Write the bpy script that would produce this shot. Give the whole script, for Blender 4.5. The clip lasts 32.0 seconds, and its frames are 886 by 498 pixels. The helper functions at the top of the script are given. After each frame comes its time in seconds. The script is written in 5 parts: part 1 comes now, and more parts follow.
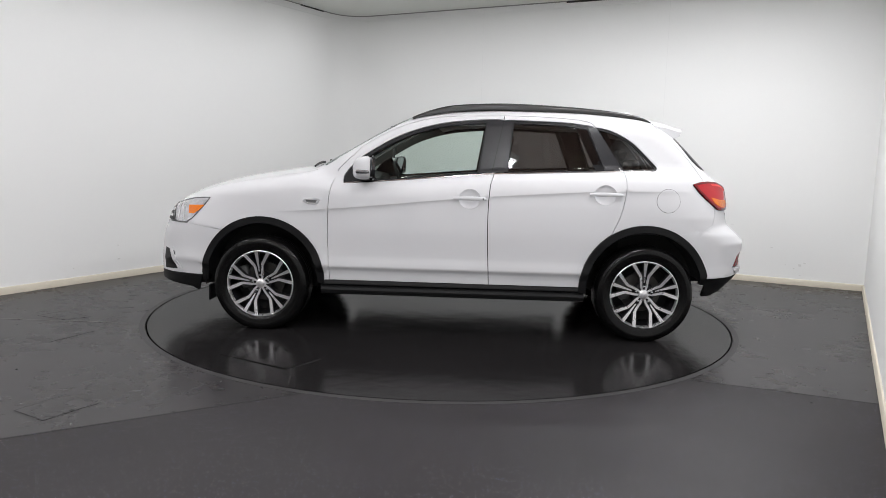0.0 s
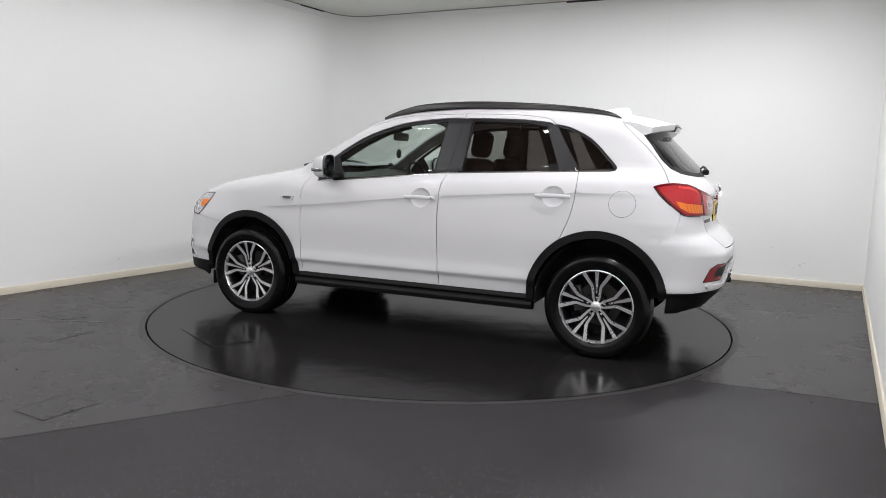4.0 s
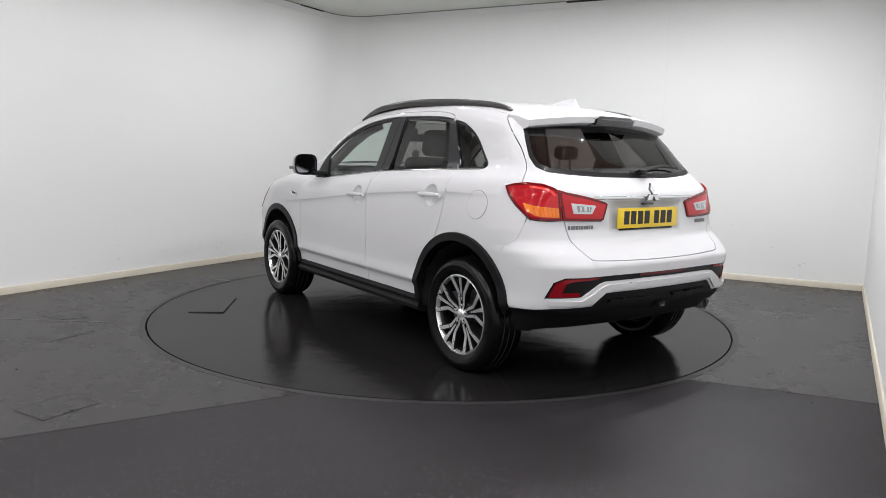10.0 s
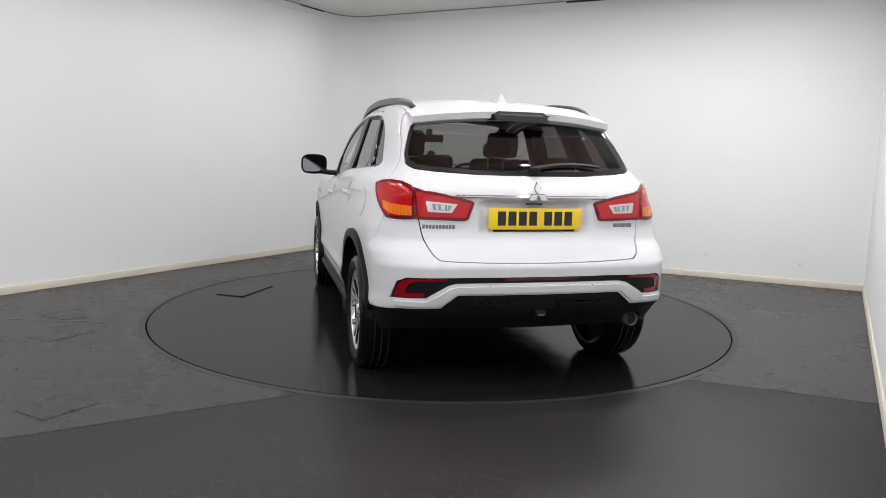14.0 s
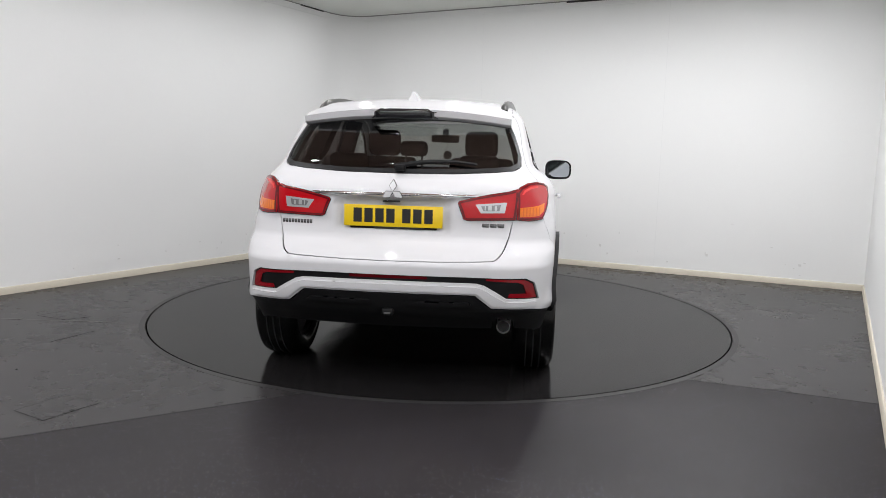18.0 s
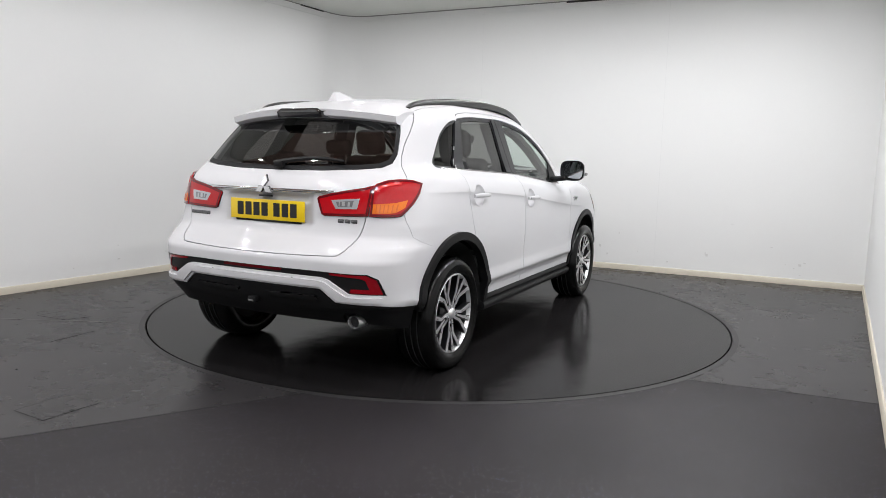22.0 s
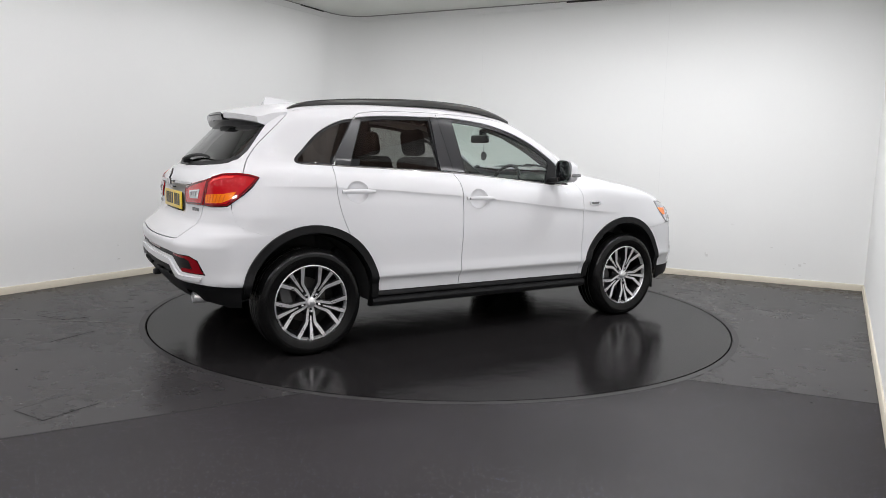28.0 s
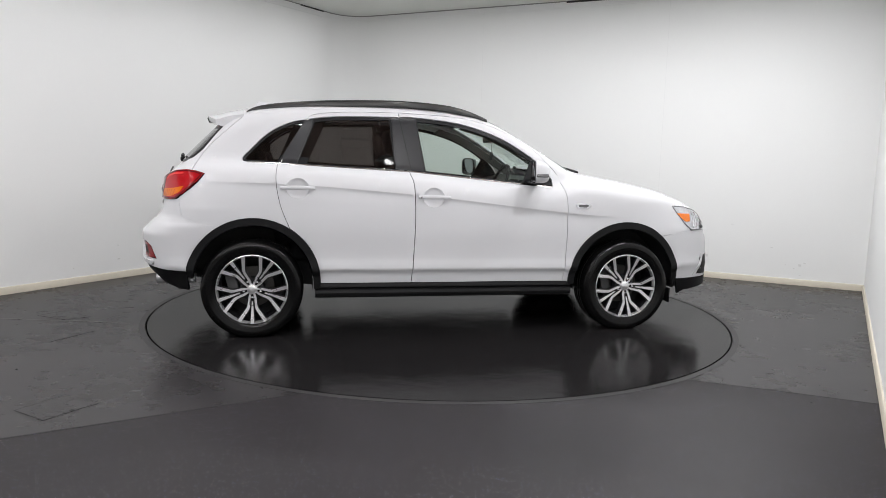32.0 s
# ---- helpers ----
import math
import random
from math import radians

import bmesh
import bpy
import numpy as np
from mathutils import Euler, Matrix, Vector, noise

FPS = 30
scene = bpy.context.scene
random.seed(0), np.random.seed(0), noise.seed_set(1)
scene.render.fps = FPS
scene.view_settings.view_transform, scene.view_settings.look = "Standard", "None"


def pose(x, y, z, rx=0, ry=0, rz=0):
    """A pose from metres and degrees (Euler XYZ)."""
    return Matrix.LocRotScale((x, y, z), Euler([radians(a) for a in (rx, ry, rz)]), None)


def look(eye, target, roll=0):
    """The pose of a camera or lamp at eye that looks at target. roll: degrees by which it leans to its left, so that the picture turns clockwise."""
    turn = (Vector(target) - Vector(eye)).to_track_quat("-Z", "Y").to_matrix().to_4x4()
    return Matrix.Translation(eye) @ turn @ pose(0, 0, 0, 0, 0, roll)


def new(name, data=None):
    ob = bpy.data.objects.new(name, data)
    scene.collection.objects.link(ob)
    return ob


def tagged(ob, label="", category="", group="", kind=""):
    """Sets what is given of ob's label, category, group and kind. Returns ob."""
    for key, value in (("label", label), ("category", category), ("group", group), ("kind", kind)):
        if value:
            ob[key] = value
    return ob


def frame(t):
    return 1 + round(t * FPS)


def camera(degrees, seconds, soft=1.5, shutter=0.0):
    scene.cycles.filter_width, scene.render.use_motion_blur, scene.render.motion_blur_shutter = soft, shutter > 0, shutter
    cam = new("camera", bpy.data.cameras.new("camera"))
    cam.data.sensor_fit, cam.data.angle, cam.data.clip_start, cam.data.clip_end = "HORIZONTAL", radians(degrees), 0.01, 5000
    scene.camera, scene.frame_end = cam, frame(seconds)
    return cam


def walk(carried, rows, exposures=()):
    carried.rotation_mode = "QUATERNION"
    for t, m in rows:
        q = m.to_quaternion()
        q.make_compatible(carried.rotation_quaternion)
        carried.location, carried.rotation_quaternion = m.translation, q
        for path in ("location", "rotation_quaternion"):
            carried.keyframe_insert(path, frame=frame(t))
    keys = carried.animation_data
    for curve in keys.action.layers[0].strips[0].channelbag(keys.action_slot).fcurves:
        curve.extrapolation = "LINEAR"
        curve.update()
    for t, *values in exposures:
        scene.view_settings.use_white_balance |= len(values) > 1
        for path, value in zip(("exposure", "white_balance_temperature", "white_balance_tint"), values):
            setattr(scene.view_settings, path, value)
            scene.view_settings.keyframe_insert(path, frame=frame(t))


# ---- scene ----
# ---- camera ----
cam = camera(64.55, 32.0, soft=.65)
EYE = (0, -5.7036, 1.2371)
AHEAD = (math.sin(radians(.141)) * math.cos(radians(7.446)), math.cos(radians(.141)) * math.cos(radians(7.446)), -math.sin(radians(7.446)))
STAND = look(EYE, [e + a for e, a in zip(EYE, AHEAD)], 1.438)
walk(cam, [(0, STAND), (32.0, STAND)], exposures=[(0, 0.0), (32.0, 0.0)])

# ---- light ----
world = bpy.data.worlds.new("studio_world")
world.use_nodes = True
world.node_tree.nodes["Background"].inputs[0].default_value = (.8, .85, .9, 1)
world.node_tree.nodes["Background"].inputs[1].default_value = .02
scene.world = world
CEILING = 3.06
WATTS = 14.9
# square fittings in rows along the ceiling: metres, turn and share of the light
FITTINGS = []
for a, along_ in ((1.55, 1.0), (.15, 1.0), (-1.25, .9), (-2.65, .75), (-4.05, .9), (-5.45, 1.2)):
    for b, across in ((-2.1, .62), (-.7, .62), (.7, 1.0), (2.1, 1.7)):
        over = .35 if abs(b) < 1 and -2 < a < 1 else 1
        over = 1.6 if b < 0 and a < -2 else .8 * over if b < -1 else over
        over = .55 if b == .7 and -5 < a < -2 else .85 if b > 1 and -3 < a < -2 else over
        FITTINGS.append((.5 * a + .866 * b, .866 * a - .5 * b, 60, along_ * across * over))

# ---- materials ----
def material(name, base, rough=.5, metal=0.0, coat=0.0, vary=.06, scale=6.0, bump=0.0, bump_scale=60.0, spec=.5, coat_rough=.03):
    """A surface with colour that varies at two scales, uneven gloss and fine relief."""
    m = bpy.data.materials.new(name)
    m.use_nodes = True
    nt = m.node_tree
    b = nt.nodes["Principled BSDF"]
    b.inputs["Metallic"].default_value = metal
    b.inputs["Coat Weight"].default_value = coat
    b.inputs["Coat Roughness"].default_value = coat_rough
    b.inputs["Specular IOR Level"].default_value = spec
    co = nt.nodes.new("ShaderNodeTexCoord")
    big, small = nt.nodes.new("ShaderNodeTexNoise"), nt.nodes.new("ShaderNodeTexNoise")
    big.inputs["Scale"].default_value, big.inputs["Detail"].default_value = scale, 5
    small.inputs["Scale"].default_value, small.inputs["Detail"].default_value = bump_scale, 4
    for n in (big, small):
        nt.links.new(co.outputs["Object"], n.inputs["Vector"])
    mix = nt.nodes.new("ShaderNodeMix")
    mix.data_type = "RGBA"
    mix.inputs[6].default_value = (*[c * (1 - vary) for c in base], 1)
    mix.inputs[7].default_value = (*[min(1, c * (1 + vary)) for c in base], 1)
    add = nt.nodes.new("ShaderNodeMath")
    add.operation = "MULTIPLY_ADD"
    add.inputs[1].default_value, add.inputs[2].default_value = .5, 0
    tot = nt.nodes.new("ShaderNodeMath")
    tot.operation = "MULTIPLY_ADD"
    tot.inputs[1].default_value = .5
    nt.links.new(big.outputs[0], add.inputs[0])
    nt.links.new(small.outputs[0], tot.inputs[0])
    nt.links.new(add.outputs[0], tot.inputs[2])
    nt.links.new(tot.outputs[0], mix.inputs[0])
    nt.links.new(mix.outputs[2], b.inputs["Base Color"])
    rg = nt.nodes.new("ShaderNodeMapRange")
    rg.inputs[3].default_value, rg.inputs[4].default_value = rough * .88, min(1, rough * 1.12)
    nt.links.new(tot.outputs[0], rg.inputs[0])
    nt.links.new(rg.outputs[0], b.inputs["Roughness"])
    if bump:
        bp = nt.nodes.new("ShaderNodeBump")
        bp.inputs["Strength"].default_value, bp.inputs["Distance"].default_value = bump, .002
        nt.links.new(small.outputs[0], bp.inputs["Height"])
        nt.links.new(bp.outputs[0], b.inputs["Normal"])
    return m


def glass(name, tint, gloss=.06):
    """Thin sheet glass: lets tinted light straight through and mirrors by its angle."""
    m = bpy.data.materials.new(name)
    m.use_nodes = True
    nt = m.node_tree
    nt.nodes.remove(nt.nodes["Principled BSDF"])
    out = nt.nodes["Material Output"]
    tr, gl, mx, fr, pw, fac = [nt.nodes.new(k) for k in ("ShaderNodeBsdfTransparent", "ShaderNodeBsdfGlossy", "ShaderNodeMixShader", "ShaderNodeLayerWeight", "ShaderNodeMath", "ShaderNodeMath")]
    tr.inputs[0].default_value = (*tint, 1)
    gl.inputs["Roughness"].default_value = .015
    fr.inputs[0].default_value = .5
    pw.operation, fac.operation = "POWER", "MULTIPLY_ADD"
    pw.inputs[1].default_value, fac.inputs[1].default_value, fac.inputs[2].default_value = 4.5, .9, gloss
    nt.links.new(fr.outputs["Facing"], pw.inputs[0])
    nt.links.new(pw.outputs[0], fac.inputs[0])
    nt.links.new(fac.outputs[0], mx.inputs[0])
    nt.links.new(tr.outputs[0], mx.inputs[1])
    nt.links.new(gl.outputs[0], mx.inputs[2])
    nt.links.new(mx.outputs[0], out.inputs[0])
    return m


def glow(name, colour, strength):
    m = bpy.data.materials.new(name)
    m.use_nodes = True
    b = m.node_tree.nodes["Principled BSDF"]
    b.inputs["Base Color"].default_value = (*colour, 1)
    b.inputs["Emission Color"].default_value = (*colour, 1)
    b.inputs["Emission Strength"].default_value = strength
    return m


def vinyl(name, base, rough, fleck, gloss, sag, grit):
    """Dark safety vinyl: mottled, with pale flecks and dull wear, mirroring more at a low angle."""
    m = bpy.data.materials.new(name)
    m.use_nodes = True
    nt = m.node_tree
    nt.nodes.remove(nt.nodes["Principled BSDF"])
    nodes, link = nt.nodes.new, nt.links.new
    co = nodes("ShaderNodeTexCoord")
    big, mid, fine, vor, grain = nodes("ShaderNodeTexNoise"), nodes("ShaderNodeTexNoise"), nodes("ShaderNodeTexNoise"), nodes("ShaderNodeTexVoronoi"), nodes("ShaderNodeTexNoise")
    for n, sc in ((big, 1.1), (mid, 9), (fine, 260), (vor, 105), (grain, 75)):
        n.inputs["Scale"].default_value = sc
        link(co.outputs["Object"], n.inputs["Vector"])
    big.inputs["Detail"].default_value = mid.inputs["Detail"].default_value = 6
    tone = nodes("ShaderNodeMath")
    tone.operation = "MULTIPLY_ADD"
    tone.inputs[1].default_value = .6
    half = nodes("ShaderNodeMath")
    half.operation = "MULTIPLY"
    half.inputs[1].default_value = .4
    blend = nodes("ShaderNodeMath")
    blend.operation = "MULTIPLY_ADD"
    blend.inputs[1].default_value = grit
    shift = nodes("ShaderNodeMath")
    shift.operation = "MULTIPLY_ADD"
    shift.inputs[1].default_value, shift.inputs[2].default_value = 1.2 - .55 * grit, -.1 - .22 * grit
    link(mid.outputs[0], shift.inputs[0])
    link(grain.outputs[0], blend.inputs[0])
    link(shift.outputs[0], blend.inputs[2])
    link(blend.outputs[0], half.inputs[0])
    link(big.outputs[0], tone.inputs[0])
    link(half.outputs[0], tone.inputs[2])
    ground = nodes("ShaderNodeMix")
    ground.data_type = "RGBA"
    ground.inputs[6].default_value = (*[c * .7 for c in base], 1)
    ground.inputs[7].default_value = (*[c * 1.35 for c in base], 1)
    link(tone.outputs[0], ground.inputs[0])
    # flecks: small round chips, a third of them pale blue or tan
    spot = nodes("ShaderNodeMapRange")
    spot.inputs[1].default_value, spot.inputs[2].default_value, spot.inputs[3].default_value, spot.inputs[4].default_value = .15, .24, fleck, 0
    link(vor.outputs["Distance"], spot.inputs[0])
    pick = nodes("ShaderNodeSeparateColor")
    link(vor.outputs["Color"], pick.inputs[0])
    few = nodes("ShaderNodeMath")
    few.operation = "GREATER_THAN"
    few.inputs[1].default_value = .62
    link(pick.outputs[0], few.inputs[0])
    chip = nodes("ShaderNodeMath")
    chip.operation = "MULTIPLY"
    link(spot.outputs[0], chip.inputs[0])
    link(few.outputs[0], chip.inputs[1])
    hue = nodes("ShaderNodeMix")
    hue.data_type = "RGBA"
    hue.inputs[6].default_value, hue.inputs[7].default_value = (.19, .21, .46, 1), (.40, .30, .25, 1)
    link(pick.outputs[1], hue.inputs[0])
    colour = nodes("ShaderNodeMix")
    colour.data_type = "RGBA"
    link(chip.outputs[0], colour.inputs[0])
    link(ground.outputs[2], colour.inputs[6])
    link(hue.outputs[2], colour.inputs[7])
    matt, shine, mix = nodes("ShaderNodeBsdfDiffuse"), nodes("ShaderNodeBsdfAnisotropic"), nodes("ShaderNodeMixShader")
    shine.distribution = "BECKMANN"
    link(colour.outputs[2], matt.inputs["Color"])
    wear = nodes("ShaderNodeMapRange")
    wear.inputs[1].default_value, wear.inputs[2].default_value = .3, .7
    wear.inputs[3].default_value, wear.inputs[4].default_value = rough * .85, rough * 1.15
    link(tone.outputs[0], wear.inputs[0])
    link(wear.outputs[0], shine.inputs["Roughness"])
    bp = nodes("ShaderNodeBump")
    bp.inputs["Strength"].default_value, bp.inputs["Distance"].default_value = .12, .001
    link(fine.outputs[0], bp.inputs["Height"])
    link(bp.outputs[0], matt.inputs["Normal"])
    wave, sway = nodes("ShaderNodeTexNoise"), nodes("ShaderNodeBump")
    wave.inputs["Scale"].default_value, wave.inputs["Detail"].default_value = 2.6, 4
    link(co.outputs["Object"], wave.inputs["Vector"])
    sway.inputs["Strength"].default_value, sway.inputs["Distance"].default_value = 1, sag
    link(wave.outputs[0], sway.inputs["Height"])
    link(sway.outputs[0], shine.inputs["Normal"])
    lw, pw, fac = nodes("ShaderNodeLayerWeight"), nodes("ShaderNodeMath"), nodes("ShaderNodeMath")
    lw.inputs[0].default_value = .5
    pw.operation, fac.operation = "POWER", "MULTIPLY_ADD"
    pw.inputs[1].default_value, fac.inputs[1].default_value, fac.inputs[2].default_value = 4.5, gloss, .035
    link(lw.outputs["Facing"], pw.inputs[0])
    link(pw.outputs[0], fac.inputs[0])
    link(fac.outputs[0], mix.inputs[0])
    link(matt.outputs[0], mix.inputs[1])
    link(shine.outputs[0], mix.inputs[2])
    link(mix.outputs[0], nt.nodes["Material Output"].inputs[0])
    return m


WALL = material("wall_paint", (.825, .825, .815), .75, vary=.025, scale=.7, bump=.08, bump_scale=90)
CEIL = material("ceiling_paint", (.74, .75, .71), .8, vary=.04, scale=1.5, bump=.1, bump_scale=70)
BROWN = material("tan_ceiling", (.50, .35, .29), .6, vary=.2, scale=2, bump=.2, bump_scale=30)
SKIRT = material("skirting_paint", (.62, .57, .47), .5, vary=.10, scale=3, bump=.1, bump_scale=40)
FLOOR = vinyl("floor_vinyl", (.0345, .0325, .0334), .28, .10, .50, .004, .15)
FRONT = vinyl("speckled_vinyl", (.0228, .0209, .0220), .45, .75, .23, .002, 1.1)
DISC = vinyl("turntable_vinyl", (.0130, .0121, .0124), .19, .05, .50, .005, .2)
TRIM = material("ring_trim", (.029, .0275, .028), .45, vary=.2, spec=.3)
JOINT = material("floor_joint", (.010, .010, .010), .7, vary=.2)
# lighter colour that stands in for light reflected along a floor seam
SHEEN = material("seam_sheen", (.058, .055, .053), .4, vary=.3, scale=20)
SEAM = material("wall_seam", (.778, .778, .770), .8, vary=.03)
EDGE_GREY = material("ceiling_gap", (.30, .30, .29), .8, vary=.1)
MARK = material("wall_scuff", (.70, .695, .68), .8, vary=.1, scale=20)
PIT = material("dark_gap", (.008, .008, .008), .9)
PAINT = material("white_paint", (.635, .635, .65), .5, coat=.5, vary=.008, scale=2, bump_scale=400, spec=.06, coat_rough=.006)
BLACK = material("black_plastic", (.006, .006, .0065), .5, vary=.1, bump=.12, bump_scale=300, spec=.22)
GLOSSY = material("gloss_black", (.012, .012, .014), .12, coat=.6)
PILLAR = material("pillar_film", (.012, .012, .0145), .34, coat=.16, coat_rough=.22, spec=.3)
RUBBER = material("tyre_rubber", (.004, .004, .004), .22, vary=.15, bump=.06, bump_scale=120, spec=.22)
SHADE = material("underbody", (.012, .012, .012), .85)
CHROME = material("chrome", (.70, .71, .73), .08, 1.0, vary=.02)
ALLOY = material("machined_alloy", (.84, .84, .85), .28, .85, vary=.06, scale=12)
DARKRIM = material("dark_rim_paint", (.007, .007, .008), .35, coat=.3, spec=.3)
STEEL = material("brake_steel", (.10, .095, .09), .45, .8, vary=.15, scale=20)
BORDER = material("printed_border", (.010, .010, .011), .4, spec=.2)
RED = material("red_lens", (.44, .004, .009), .15, coat=.9, vary=.22, scale=30, bump=.35, bump_scale=110, spec=.1)
DEEPRED = material("deep_red_lens", (.11, .003, .006), .15, coat=.7, vary=.10, scale=25, spec=.1)
SATIN = material("satin_chrome", (.42, .41, .41), .25, 1.0, vary=.04)
EMBLEM = material("bright_emblem", (.74, .74, .76), .25, .4, vary=.02)
REFLECT = material("red_reflector", (.22, .004, .009), .2, coat=.6, vary=.15, scale=40, bump=.3, bump_scale=140, spec=.1)
BADGE = material("badge_metal", (.22, .22, .225), .25, .8, vary=.1)
SILVER = material("silvered_lamp", (.62, .62, .64), .25, .6, coat=.5, vary=.1, scale=40)
LENS = material("pale_lens", (.22, .22, .23), .15, .5, coat=1.0, vary=.25, scale=60)
AMBER = material("amber_lens", (.74, .17, .004), .15, coat=1.0, vary=.22, scale=40, spec=.1, bump=.5, bump_scale=110)
DEEPAMBER = material("amber_rib", (.64, .12, .004), .2, coat=.8, vary=.1)
GUIDE = material("red_light_guide", (.72, .03, .03), .2, coat=.6, vary=.15, scale=60)
CLEAR = material("clear_lamp", (.52, .52, .54), .14, .5, coat=1.0, vary=.5, scale=38, bump=.6, bump_scale=60)
YELLOW = material("yellow_plate", (.80, .56, .01), .35, coat=.4, vary=.03)
INK = material("black_print", (.012, .012, .012), .5)
FABRIC = material("dark_fabric", (.011, .011, .012), .85, vary=.2, bump=.4, bump_scale=200, spec=.2)
LINER = material("dark_headlining", (.030, .030, .031), .9, vary=.1)
TRIMGREY = material("pillar_trim", (.075, .075, .072), .7, vary=.08)
RAIL = material("satin_black_rail", (.010, .0095, .009), .32, coat=.12, coat_rough=.2)
WARM = material("grey_trim", (.10, .10, .10), .6)
CLEARGLASS = glass("door_glass", (.82, .89, .855))
TINTED = glass("privacy_glass", (.28, .272, .266), .075)
DARKGLASS = glass("dark_glass", (.30, .292, .288), .10)
MIRROR = material("mirror_glass", (.36, .38, .40), .02, 1.0, vary=.0)
TUBE = glow("lamp_diffuser", (1, .99, 1), 14.0)

# ---- car body surface ----
def curve(xs, ys):
    """A smooth monotone curve through a few profile stations."""
    xs, ys = np.array(xs, float), np.array(ys, float)
    h, d = np.diff(xs), np.diff(ys) / np.diff(xs)
    m = np.zeros(len(xs))
    for i in range(1, len(xs) - 1):
        if d[i - 1] * d[i] > 0:
            a, b = 2 * h[i] + h[i - 1], h[i] + 2 * h[i - 1]
            m[i] = (a + b) / (a / d[i - 1] + b / d[i])
    m[0], m[-1] = d[0], d[-1]

    def value(x):
        x = np.clip(np.asarray(x, float), xs[0], xs[-1])
        i = np.clip(np.searchsorted(xs, x) - 1, 0, len(h) - 1)
        t = (x - xs[i]) / h[i]
        return ((1 + 2 * t) * (1 - t) ** 2 * ys[i] + t * (1 - t) ** 2 * h[i] * m[i]
                + t * t * (3 - 2 * t) * ys[i + 1] + t * t * (t - 1) * h[i] * m[i + 1])
    return value


def smax(a, b, k):
    h = np.maximum(k - np.abs(a - b), 0) / k
    return np.maximum(a, b) + h * h * k / 4


def smin(a, b, k):
    return -smax(-a, -b, k)


FLANK = curve([.18, .30, .36, .43, .465, .55, .75, .90, 1.00, 1.08, 1.14, 1.22], [.81, .838, .853, .862, .885, .877, .884, .882, .872, .842, .795, .70])
CREASE = curve([-2.3, -1.4, -.45, .75, 1.0, 2.3], [1.045, 1.04, .985, .865, .845, .80])
TAIL = curve([.20, .25, .30, .38, .46, .60, .70, .72, .79, .806, .822, .90, 1.0, 1.07, 1.12, 1.18], [-1.93, -2.00, -2.05, -2.12, -2.185, -2.21, -2.213, -2.197, -2.128, -2.107, -2.096, -2.078, -2.078, -2.082, -2.06, -1.99])
NOSE = curve([.18, .24, .30, .40, .55, .66, .72, .84, .95, 1.05], [2.03, 2.14, 2.17, 2.17, 2.16, 2.15, 2.135, 2.135, 2.055, 1.90])
BONNET = curve([.5, .93, 1.20, 1.48, 1.74, 1.92, 2.0, 2.1, 2.3], [1.14, 1.135, 1.097, 1.048, .985, .928, .892, .82, .60])
ROOF = curve([-2.2, -1.78, -1.5, -1.27, -.875, -.48, -.08, .08, .30, .60], [1.445, 1.518, 1.560, 1.590, 1.619, 1.625, 1.606, 1.586, 1.545, 1.45])


BELT = curve([-2.3, -1.5, -1.26, -.87, -.35, -.1, .2, .66, 2.3], [1.19, 1.187, 1.178, 1.163, 1.138, 1.114, 1.084, 1.052, 1.045])


def body(x, y, z):
    """Below zero inside the closed body."""
    x, y, z = np.broadcast_arrays(np.asarray(x, float), np.abs(np.asarray(y, float)), np.asarray(z, float))
    plan = .085 * np.maximum((x - .9) / 1.2, 0) ** 2 + .057 * np.maximum((-1.1 - x) / .9, 0) ** 2
    plan = plan + .035 * np.clip((-1.3 - x) / .45, 0, 1.3) ** 2 * np.clip((z - .86) / .2, 0, 1)
    plan = plan + .04 * np.clip((x - 1.1) / .5, 0, 1.5) ** 2 * np.clip((z - .74) / .17, 0, 1)
    d = CREASE(x) - z
    fade = np.clip((1.15 - x) / .3, 0, 1) * np.clip((x + 1.75) / .4, 0, 1)
    groove = np.where(d > 0, np.exp(-np.maximum(d, 0) / .16) * (1 - np.exp(-np.maximum(d, 0) / .022)), 0) * .013 * fade
    belt = BELT(x)
    lift = np.where(x > .9, 0, (1.15 - belt) * np.clip((.9 - x) / .3, 0, 1)) * np.clip((z - .75) / .3, 0, 1)
    low = y - (FLANK(z + lift) - plan - groove)
    mix = np.clip((x - .62) / .25, 0, 1)
    mix = mix * mix * (3 - 2 * mix)
    top = z - (mix * (BONNET(x) + .02 - .10 * y * y) + (1 - mix) * (belt - .002))
    low = smax(low, top, .09)
    dent = .026 * np.clip((.31 - y) / .03, 0, 1) * np.clip((z - .845) / .02, 0, 1) * np.clip((1.02 - z) / .02, 0, 1)
    low = smax(low, TAIL(z) + dent + .11 * y * y - x, .26)
    low = smax(low, x - (NOSE(z) - .34 * y * y), .30)
    corner = np.clip((y - .40) / .2, 0, 1) * np.clip((-1.64 - x) / .22, 0, 1)
    ledge = np.clip((.782 - z) / .026, 0, 1)
    low = low - .006 * corner * ledge * ledge * (3 - 2 * ledge)
    planc = .07 * np.maximum((-1.0 - x) / .9, 0) ** 2 + .05 * np.maximum((x - .3) / .6, 0) ** 2
    cabin = y - (.778 - .315 * (z - 1.10) - planc)
    cabin = np.maximum(cabin, belt - .06 - z)
    cabin = smax(cabin, z - (ROOF(x) - .099 * y * y), .13)
    cabin = smax(cabin, (-1.735 - (1.43 - z) * 1.0 + .27 * y * y - x) * .707, .10)
    screen = (x - (.30 - .20 * y * y) + (z - 1.515) * 1.74) * .5
    cabin = smax(cabin, screen, .07)
    return smin(low, cabin, .045)


